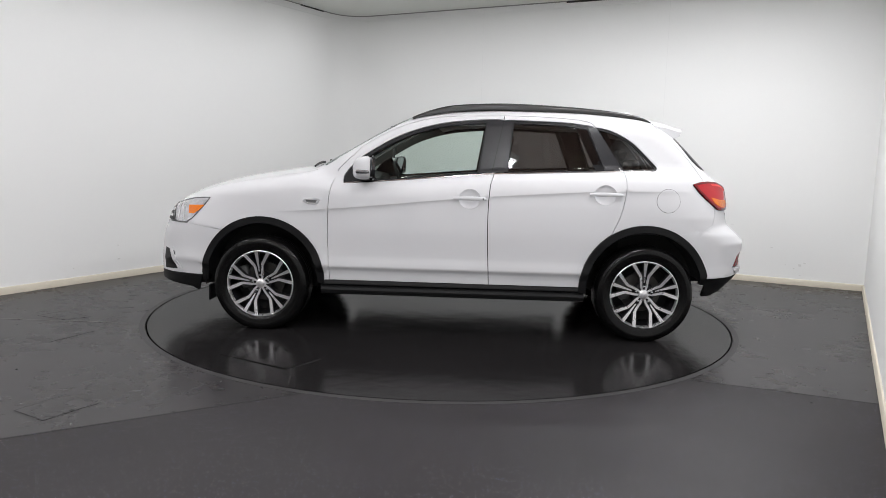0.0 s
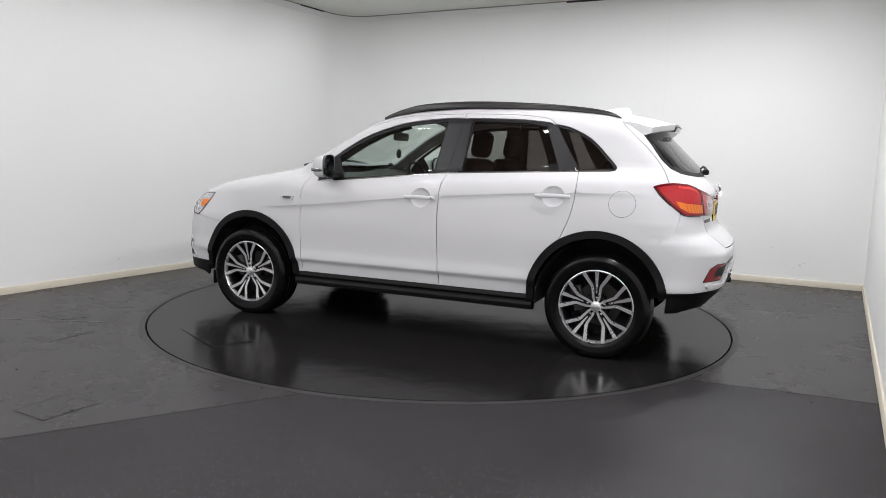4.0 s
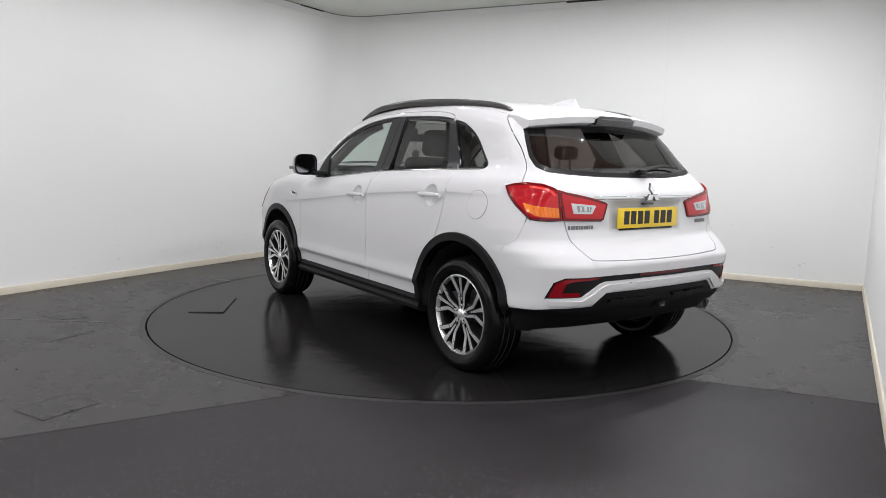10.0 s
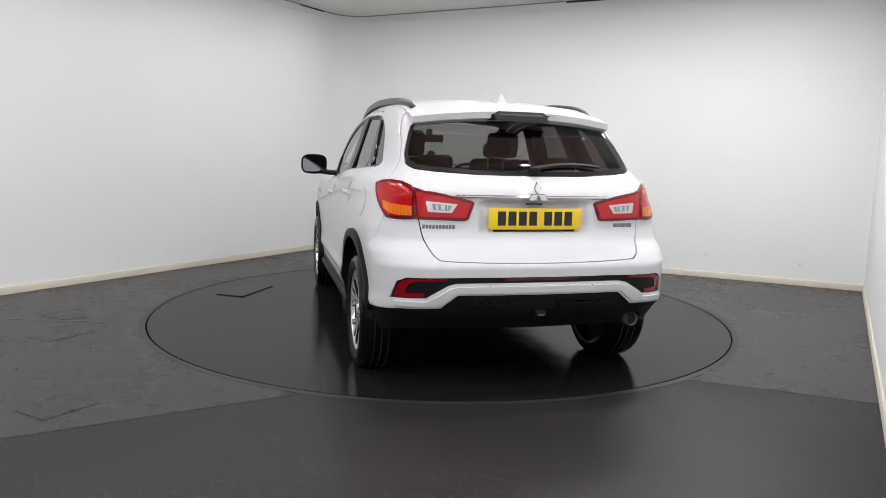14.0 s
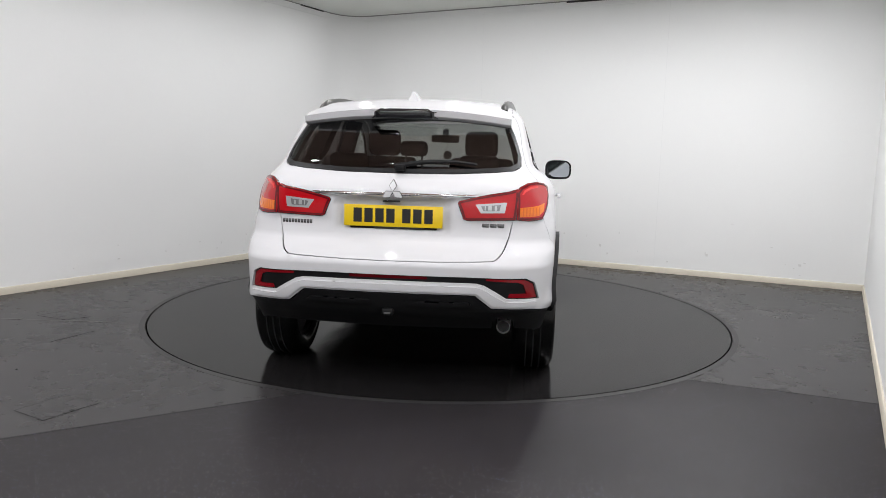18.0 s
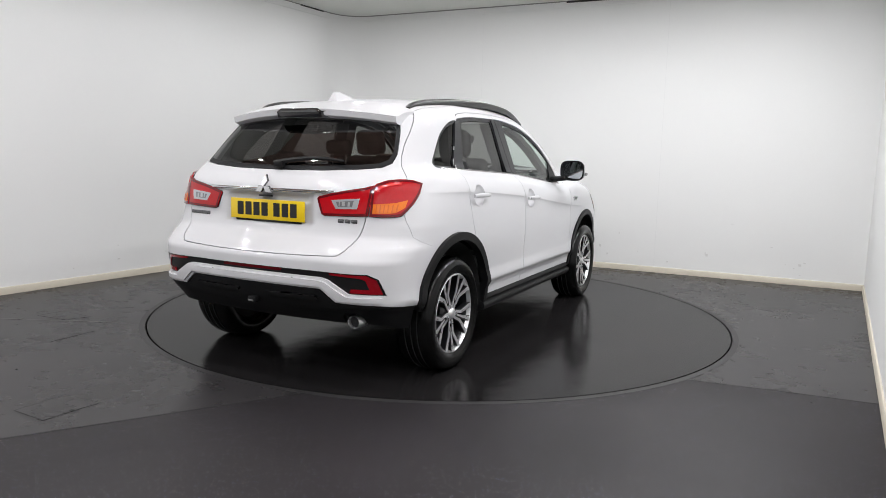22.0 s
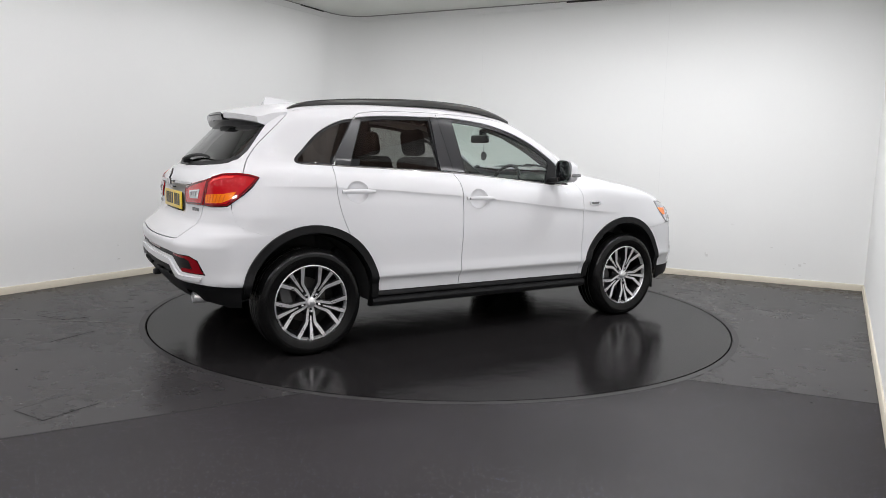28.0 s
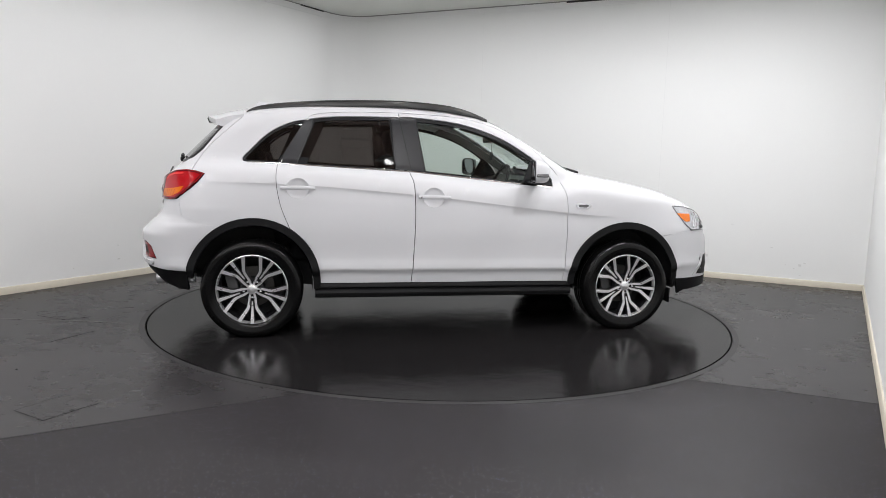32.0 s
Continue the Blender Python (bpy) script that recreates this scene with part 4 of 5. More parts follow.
def make_lamps():
    outer_side = tail_side([(-1.747, 1.092), (-1.80, 1.106), (-1.86, 1.112)])
    outer = outer_side + tail_at([(.735, 1.112), (.69, 1.106), (.652, 1.086), (.636, 1.06), (.640, .924), (.70, .920)]) + tail_side([(-1.955, .922), (-1.925, .926), (-1.885, .957), (-1.842, .992), (-1.784, 1.048)])
    inner = tail_at([(.640, 1.078), (.60, 1.065), (.50, 1.048), (.42, 1.031), (.345, 1.012), (.338, 1.004), (.368, .925), (.385, .918), (.630, .924)])
    amber = tail_side([(-1.872, 1.006), (-1.90, .966), (-1.945, .942)]) + tail_at([(.72, .938), (.652, .938), (.652, .985), (.74, .992)])
    rev = tail_at([(.585, 1.012), (.575, .958), (.455, .955), (.425, .998)])
    rev_in = tail_at([(.555, .999), (.548, .968), (.468, .966), (.455, .990)])
    dark = tail_at([(.640, 1.085), (.628, 1.082), (.632, .922), (.640, .922)])
    for m in (False, True):
        lamp = panel("tail_lamp", RED, car, [skin(outer, round_tail, .02, lift=.010, depth=.03)], "red and amber wrap-around tail lamp", m)
        panel("amber_lens", AMBER, lamp, [skin(amber, round_tail, .015, lift=.0125, depth=.004)], "amber indicator lens", m)
        inl = panel("inner_tail_lamp", RED, car, [skin(inner, round_tail, .02, lift=.010, depth=.03)], "red inner tail lamp on the tailgate", m)
        panel("reversing_surround", SILVER, inl, [skin(rev, round_tail, .015, lift=.0125, depth=.004)], "bright surround of the reversing lamp", m)
        panel("reversing_lens", LENS, inl, [skin(rev_in, round_tail, .015, lift=.0140, depth=.003)], "dim clear reversing lens", m)
        for a_, w_ in ((.530, .012), (.500, .018), (.476, .006)):
            bar_ = tail_at([(a_ + w_ / 2, .993), (a_ + w_ / 2, .970), (a_ - w_ / 2, .970), (a_ - w_ / 2, .992)])
            panel("lens_rib", SILVER, inl, [skin(bar_, round_tail, .012, lift=.0152, depth=.002)], "bright rib of the reversing lamp", m)
        for a_ in (.668, .684, .700, .716, .732, .748):
            bar_ = tail_at([(a_ + .0022, .984), (a_ + .0022, .941), (a_ - .0022, .941), (a_ - .0022, .984)])
            panel("lens_rib", DEEPAMBER, lamp, [skin(bar_, round_tail, .012, lift=.0136, depth=.002)], "moulded rib in the amber lens", m)
        guide = tail_at([(.738, 1.094), (.700, 1.088), (.668, 1.072), (.658, 1.050), (.666, 1.048), (.676, 1.064), (.704, 1.078), (.738, 1.084)])
        panel("light_guide", GUIDE, lamp, [skin(guide, round_tail, .012, lift=.0120, depth=.003)], "paler light guide in the red lens", m)
        for lamp_, edge_ in ((lamp, outer), (inl, inner)):
            ring_ = inset(dense(edge_, .012), .002)
            panel("lens_rim", DEEPRED, lamp_, [skin(ring_, round_tail, .014, [inset(ring_, .009)], lift=.0112, depth=.003)], "deep red rim of the lens", m)
        band = dense(outer, .02)
        panel("lamp_border", GLOSSY, lamp, [skin(inset(band, -.004), round_tail, .02, lift=.004, depth=.02)], "thin dark lamp border", m)
        band2 = dense(inner, .02)
        panel("lamp_border", GLOSSY, inl, [skin(inset(band2, -.004), round_tail, .02, lift=.004, depth=.02)], "thin dark lamp border", m)


def make_tail_fittings():
    # chrome bar, emblem, plate, wiper, badges, exhaust
    sec = []
    for k in range(25):
        y = .435 - .87 * k / 24
        x = float(on_tail(np.array([y]), np.array([1.035]))[0, 0])
        e = max(.15, min(1, (.435 - abs(y)) / .04))
        sec.append([(x - .004 - .018 * e * (.5 + .5 * c), y, 1.040 + .0095 * s) for c, s in [(math.cos(2 * math.pi * i / 10), math.sin(2 * math.pi * i / 10)) for i in range(10)]])
    part("tailgate_bar", loft(sec), CHROME, car, "chrome bar across the tailgate")
    for ang in (90, 210, 330):
        c, s = math.cos(radians(ang)), math.sin(radians(ang))
        q = [(0, 0), (.030, .0175), (.060, 0), (.030, -.0175)]
        pts = [(a * c - b * s, a * s + b * c + 1.056) for a, b in q]
        wide = [(.030 * c + (a - .030) * 1.16 * c - b * 1.22 * s, .030 * s + (a - .030) * 1.16 * s + b * 1.22 * c + 1.056) for a, b in q]
        for name_, line_, out_, mat_, lab_ in (("emblem_back", wide, .0225, BADGE, "dark backing of the emblem"), ("emblem", pts, .0255, EMBLEM, "small bright chrome emblem")):
            lean = [.40 * max(0, b - 1.055) for a, b in line_]
            part(name_, loft([[(-2.092 + o, a, b) for o, (a, b) in zip(lean, line_)], [(-2.080 - out_ + o, a, b) for o, (a, b) in zip(lean, line_)]]), mat_, car, lab_)
    px_ = -2.074
    holder = part("plate_holder", box_bm(px_ + .010, 0, .918, .012, .46, .118, .004), BLACK, car, "black plate holder")
    plate = part("number_plate", box_bm(px_, 0, .927, .006, .520, .112, .0015), YELLOW, car, "yellow rear number plate")
    y = .213
    for w, gap_ in ((.050, .008), (.050, .008), (.050, .008), (.050, .034), (.050, .008), (.050, .008), (.050, 0)):
        part("plate_bar", box_bm(px_ - .0034, y - w / 2, .929, .0012, w - .006, .074, 0), INK, plate, "plain black bar")
        y -= w + gap_
    part("plate_strip", box_bm(px_ + .002, -.03, .866, .006, .26, .012, .001), INK, holder, "thin dark strip under the plate")
    part("latch_recess", box_bm(-2.070, .01, 1.004, .02, .09, .010, .003), GLOSSY, car, "dark tailgate release recess")
    for side, z, n, w, h in ((1, .884, 10, .0135, .020), (-1, .892, 3, .036, .020)):
        cx = side * .52
        for k in range(n):
            y = cx + (k - (n - 1) / 2) * (w + .0035)
            x = float(on_tail(np.array([y]), np.array([z]))[0, 0])
            part("badge_bar", box_bm(x - .001, y, z, .005, w, h, .001), BADGE, car, "plain grey metal badge bar")
    # wiper
    q = on_tail(np.array([-.02]), np.array([1.175]))[0]
    wiper = part("rear_wiper", box_bm(q[0] - .016, -.02, 1.178, .044, .055, .036, .010), BLACK, car, "black rear wiper")
    sec = []
    for k in range(14):
        y = .01 - .43 * k / 13
        z = 1.185 + .030 * math.sin(math.pi * k / 13 * .8)
        x = float(on_tail(np.array([y]), np.array([z]))[0, 0])
        w = .014 - .007 * k / 13
        sec.append([(x - .028 + w * c, y, z + w * s) for c, s in ((1, 0), (0, 1), (-1, 0), (0, -1))])
    part("wiper_arm", loft(sec), BLACK, wiper)
    # exhaust
    bm = turned([(.032, .004), (.034, 0), (.036, .004), (.036, .25), (.032, .25), (.032, .004)], 28)
    part("exhaust_pipe", moved(bm, pose(-2.092, -.592, .370, 0, 0, -90)), ALLOY, car, "round steel exhaust tip")
    bm = turned([(.001, .02), (.0318, .02)], 24)
    part("exhaust_bore", moved(bm, pose(-2.092, -.592, .370, 0, 0, -90)), PIT, car, "dark exhaust opening")
    silencer = turned([(.02, 0), (.10, .01), (.10, .45), (.02, .46)], 20)
    part("silencer", moved(silencer, pose(-1.75, -.40, .385)), SHADE, car, "dark exhaust silencer under the tail")


def make_spoiler():
    rows, n = [], 33
    for k in range(n):
        y = -.590 + 1.180 * k / (n - 1)
        tip = -1.80 + .30 * y * y
        zt = 1.496 - .118 * y * y
        root = -1.50
        zr = float(on_top(np.array([root]), np.array([min(abs(y), .60)]))[0, 2])
        zm = (zr * .45 + zt * .55) + .010
        under = float(on_tail(np.array([min(abs(y), .60)]), np.array([1.462 - .06 * y * y]))[0, 0])
        zu = 1.455 - .06 * y * y
        rows.append([(root, y, zr - .012), (root - .005, y, zr + .003), ((root + tip) / 2, y, zm), (tip + .03, y, zt + .004), (tip, y, zt), (tip + .010, y, zt - .034), (tip + .045, y, zt - .046), (under + .02, y, min(zu, zt - .05)), (under + .10, y, zu)])
    part("spoiler", loft(rows), PAINT, car, "white roof spoiler", 50)
    br = part("brake_light", loft([[(-1.796 + .30 * y * y + (.03 if abs(y) > .17 else 0), y, 1.446), (-1.806 + .30 * y * y + (.03 if abs(y) > .17 else 0), y, 1.476), (-1.800 + .30 * y * y, y, 1.497 if abs(y) < .15 else 1.482), (-1.72, y, 1.487), (-1.70, y, 1.455)] for y in np.linspace(-.185, .185, 15)]), GLOSSY, car, "smoked high-level brake light")
    part("brake_lens", loft([[(-1.808 + .30 * y * y, y, 1.476), (-1.808 + .30 * y * y, y, 1.483), (-1.775, y, 1.471), (-1.775, y, 1.464)] for y in np.linspace(-.13, .13, 9)]), WARM, br, "row of small clear cells")
    crown = lambda x: float(on_top(np.array([x]), np.array([0.0]))[0, 2]) - .004
    bm = loft([[(-1.215, -.010, crown(-1.215)), (-1.33, -.034, crown(-1.33)), (-1.475, -.038, crown(-1.475)), (-1.475, .038, crown(-1.475)), (-1.33, .034, crown(-1.33)), (-1.215, .010, crown(-1.215))],
               [(-1.235, -.008, 1.594), (-1.335, -.022, 1.598), (-1.468, -.022, 1.582), (-1.468, .022, 1.582), (-1.335, .022, 1.598), (-1.235, .008, 1.594)],
               [(-1.32, -.006, 1.610), (-1.38, -.013, 1.612), (-1.458, -.013, 1.604), (-1.458, .013, 1.604), (-1.38, .013, 1.612), (-1.32, .006, 1.610)],
               [(-1.40, -.005, 1.620), (-1.425, -.009, 1.623), (-1.452, -.009, 1.621), (-1.452, .009, 1.621), (-1.425, .009, 1.623), (-1.40, .005, 1.620)]])
    part("antenna", bm, PAINT, car, "white shark-fin antenna", 60)


def make_rails():
    top = curve([-1.49, -1.44, -1.38, -1.27, -.876, -.478, -.278, -.078, .06, .15, .20], [1.517, 1.545, 1.562, 1.580, 1.613, 1.625, 1.619, 1.602, 1.570, 1.538, 1.516])
    for sgn in (1, -1):
        sec = []
        for x in np.linspace(.20, -1.49, 44):
            y = .585 - .042 * min(1, max(0, -x / 1.45))
            base = float(on_top(np.array([x]), np.array([y]))[0, 2]) - .006
            t = max(float(top(x)) + .003, base + .008)
            base = max(base, t - .046)
            h = t - base
            w = .021
            sec.append([(x, sgn * (y + w), base), (x, sgn * (y + w), base + .6 * h), (x, sgn * (y + .6 * w), base + .93 * h), (x, sgn * y, t), (x, sgn * (y - .7 * w), base + .93 * h), (x, sgn * (y - w), base + .6 * h), (x, sgn * (y - w), base)])
        part("roof_rail", loft(sec), RAIL, car, "black roof rail", 50)


def make_windows():
    for m in (False, True):
        for nm, hole, mat, lab in (("front_window", front_hole, CLEARGLASS, "clear greenish front door glass"), ("rear_side_window", rear_hole, TINTED, "dark privacy glass of the rear door"), ("quarter_window", quarter_hole, TINTED, "dark fixed quarter glass")):
            frame_ = inset(dense(hole, .03), -.003)
            if nm == "front_window":
                open_ = spline([(.555, 1.165), (.49, 1.232), (.305, 1.343), (.110, 1.418), (-.086, 1.462), (-.325, 1.484)], 5) + [(-.268, 1.136), (.10, 1.102), (.56, 1.064)]
            elif nm == "rear_side_window":
                open_ = [(-.485, 1.149), (-.520, 1.488), (-.876, 1.478), (-1.03, 1.456), (-1.145, 1.179), (-.87, 1.166)]
            else:
                open_ = inset(dense(hole, .03), .012)
            border = panel(nm + "_frame", BORDER, car, [skin(frame_, on_side, .035, [open_], lift=-.006, depth=.008)], "gloss black window frame and pillar cover", m)
            panel(nm, mat, border, [skin(inset(dense(open_, .04), -.006), on_side, .024, lift=-.010, depth=0)], lab, m)
        for nm, cover in (("pillar_cover", [(GAP_LINE[0] + .0006, 1.139), (GAP_LINE[1] + .0006, 1.503), (-.335, 1.503), (-.285, 1.137)]),
                          ("pillar_cover", [(GAP_LINE[0] - .0006, 1.139), (GAP_LINE[1] - .0006, 1.503), (-.505, 1.503), (-.480, 1.146)]),
                          ("pillar_cover", [(-1.150, 1.174), (-1.035, 1.470), (-1.095, 1.463), (-1.275, 1.178)])):
            panel(nm, PILLAR, car, [skin(cover, on_side, .03, lift=.0012, depth=.011)], "gloss black pillar cover between the windows", m)
        seal = [(GAP_LINE[0] - .0028, 1.139), (GAP_LINE[1] - .0028, 1.503), (GAP_LINE[1] + .0028, 1.503), (GAP_LINE[0] + .0028, 1.139)]
        panel("door_seal", PIT, car, [skin(seal, on_side, .03, lift=.0020, depth=.003)], "dark door seal between the pillar covers", m)
        strip = [(a, b - .002) for a, b in dlo_low] + [(a, b - .0085) for a, b in dlo_low[::-1]]
        panel("belt_strip", SATIN, car, [skin(strip, on_side, .02, lift=.0025, depth=.006)], "slim chrome strip under the side windows", m)
    # windscreen
    edge = on_side(*np.array(PILLAR_EDGE).T)
    scr = [(x, y - .010) for x, y, z in edge[::-1]] + [(.20, edge[0, 1] - .03), (.26, .35), (.285, 0)]
    top_poly = scr + [(a, -b) for a, b in scr[::-1][1:]] + [(.93, -.50), (.985, 0), (.93, .50)]
    panel("windscreen", CLEARGLASS, car, [skin(top_poly, on_top, .05, depth=.004)], "clear laminated windscreen")
    for m in (False, True):
        pil = [(.16, .59), (.20, edge[0, 1] - .034)] + [(x, y - .014) for x, y, z in edge] + [(x, y + .02) for x, y, z in edge[::-1]] + [(.19, .60)]
        panel("screen_pillar", PAINT, car, [skin(pil, on_top, .03, lift=-.002)], "white windscreen pillar", m)
    cowl = [(.80, .66), (.93, .50), (.985, 0), (.93, -.50), (.80, -.66), (.80, -.70), (.96, -.40), (1.0, 0), (.96, .40), (.80, .70)]
    panel("cowl", BLACK, car, [skin(cowl, on_top, .05, lift=-.003)], "black scuttle panel below the windscreen")
    for y0, y1 in ((.60, .02), (.05, -.52)):
        sec = []
        for k in range(10):
            t = k / 9
            y, x = y0 + (y1 - y0) * t, .90 + .05 * t
            z = float(on_top(np.array([x]), np.array([y]))[0, 2])
            sec.append([(x + .010 * c, y, z + .016 + .009 * s) for c, s in ((1, 0), (0, 1), (-1, 0), (0, -1))])
        part("wiper", loft(sec), BLACK, car, "black windscreen wiper")


def make_mirrors():
    for sgn in (1, -1):
        rings = []
        for k in range(9):
            t = k / 8
            x = .464 + .103 * t
            s = math.sqrt(max(0, 1 - t ** 2.6)) if t < 1 else 0
            s = max(s, .06)
            ring = []
            for i in range(20):
                a = 2 * math.pi * i / 20
                c, q = math.cos(a), math.sin(a)
                yy = .104 * s * abs(c) ** .6 * (1 if c > 0 else -1)
                zz = .078 * (.35 + .65 * s) * abs(q) ** .6 * (1 if q > 0 else -1)
                ring.append((x - .3 * (1 - t) * yy, sgn * (.968 - .02 * t + yy), 1.156 + zz - .012 * t))
            rings.append(ring)
        mir = part("door_mirror", loft(rings), PAINT, car, "white door mirror with a dark base")
        slant = lambda pts: [(a + .012 - .3 * (abs(b) - .968), b, c) for a, b, c in pts]
        face = [(.432, sgn * (.968 + .094 * abs(math.cos(a)) ** .6 * (1 if math.cos(a) > 0 else -1)), 1.156 + .070 * abs(math.sin(a)) ** .6 * (1 if math.sin(a) > 0 else -1)) for a in [2 * math.pi * i / 24 for i in range(24)]]
        face = [(a - .14 * (c - 1.150) + .006, b, c) for a, b, c in face]
        rim_ = [(.420, sgn * (.968 + .108 * abs(math.cos(a)) ** .6 * (1 if math.cos(a) > 0 else -1)), 1.156 + .081 * abs(math.sin(a)) ** .6 * (1 if math.sin(a) > 0 else -1)) for a in [2 * math.pi * i / 24 for i in range(24)]]
        part("mirror_bezel", loft([slant(q) for q in ([(.430, b, c) for a, b, c in rim_], rim_, [(.421, b, c) for a, b, c in face], face)], True, False), GLOSSY, mir, "black mirror bezel")
        part("mirror_glass", loft([slant(face), slant([(a + .004, b, c) for a, b, c in face])]), MIRROR, mir, "silvered mirror glass")
        part("mirror_indicator", box_bm(.482, sgn * 1.060, 1.130, .092, .020, .024, .006), BADGE, mir, "clear indicator strip in the mirror")
        stem = loft([[(.50 + .05 * c, sgn * y, z + .022 * s) for c, s in [(math.cos(2 * math.pi * i / 12), math.sin(2 * math.pi * i / 12)) for i in range(12)]] for y, z in ((.78, 1.085), (.84, 1.088), (.90, 1.095))])
        part("mirror_foot", stem, BLACK, mir, "black mirror foot")
        tri = [(.648, 1.058), (.640, 1.10), (.585, 1.172), (.50, 1.225), (.44, 1.09), (.42, 1.068)]
        panel("sail_panel", BLACK, mir, [skin(tri, on_side, .03, lift=.001, depth=.01)], "black corner panel behind the mirror", sgn < 0)


def make_cladding():
    for m in (False, True):
        for c, nm in ((ARCH_F, "front_arch_trim"), (ARCH_R, "rear_arch_trim")):
            if nm[0] == "f":
                band = [(1.652, .372)] + arch_arc(c, 4, 176, ARCH + .001, 40) + [(.779, .345), (.822, .345)] + arch_arc(c, 176, 2, .392, 34) + [(1.612, .335), (1.655, .335)]
            else:
                band = arch_arc(c, 4, 166, ARCH + .001, 40) + [(-1.852, .42), (-1.822, .41)] + arch_arc(c, 168, 2, .392, 34) + [(-1.040, .335), (-.995, .335)]
            panel(nm, BLACK, car, [skin(band, on_side, .03, lift=.012 if nm[0] == "f" else .022, depth=.05)], "matt black plastic wheel-arch trim", m)
        sk = []
        sgn = -1 if m else 1
        for x in np.linspace(.80, -1.03, 20):
            sk.append([(x, sgn * y, z) for y, z in ((.80, .372), (.848, .366), (.856, .352), (.858, .338), (.842, .330), (.868, .318), (.874, .300), (.866, .276), (.83, .262), (.78, .262))])
        part("side_skirt", loft(sk), BLACK, car, "black side skirt below the doors", 30)
        for c in (HUB_F, HUB_R):
            liner = loft([[(c[0] + r * math.cos(radians(a)), sgn * y, c[1] + .02 + r * math.sin(radians(a))) for y, r in ((.845, .40), (.58, .40), (.55, .05))] for a in range(-6, 187 if c is HUB_F else 174, 6)], False, False)
            part("wheel_liner", liner, SHADE, car, "dark wheel-arch liner")
        part("mud_flap", box_bm(HUB_F[0] + .375, sgn * .76, .245, .012, .16, .11, .004), BLACK, car, "small black flap ahead of the wheel")
        badge = [(.805, .925), (.82, .897), (.89, .897), (.925, .915), (.91, .930), (.83, .935)]
        b = panel("side_badge", CHROME, car, [skin(badge, on_side, .015, lift=.005, depth=.006)], "small chrome fender badge", m)
        inner_ = [(.825, .922), (.835, .905), (.885, .905), (.905, .917), (.895, .925)]
        panel("badge_lens", WARM, b, [skin(inner_, on_side, .012, lift=.0065, depth=.002)], "grey repeater lens", m)


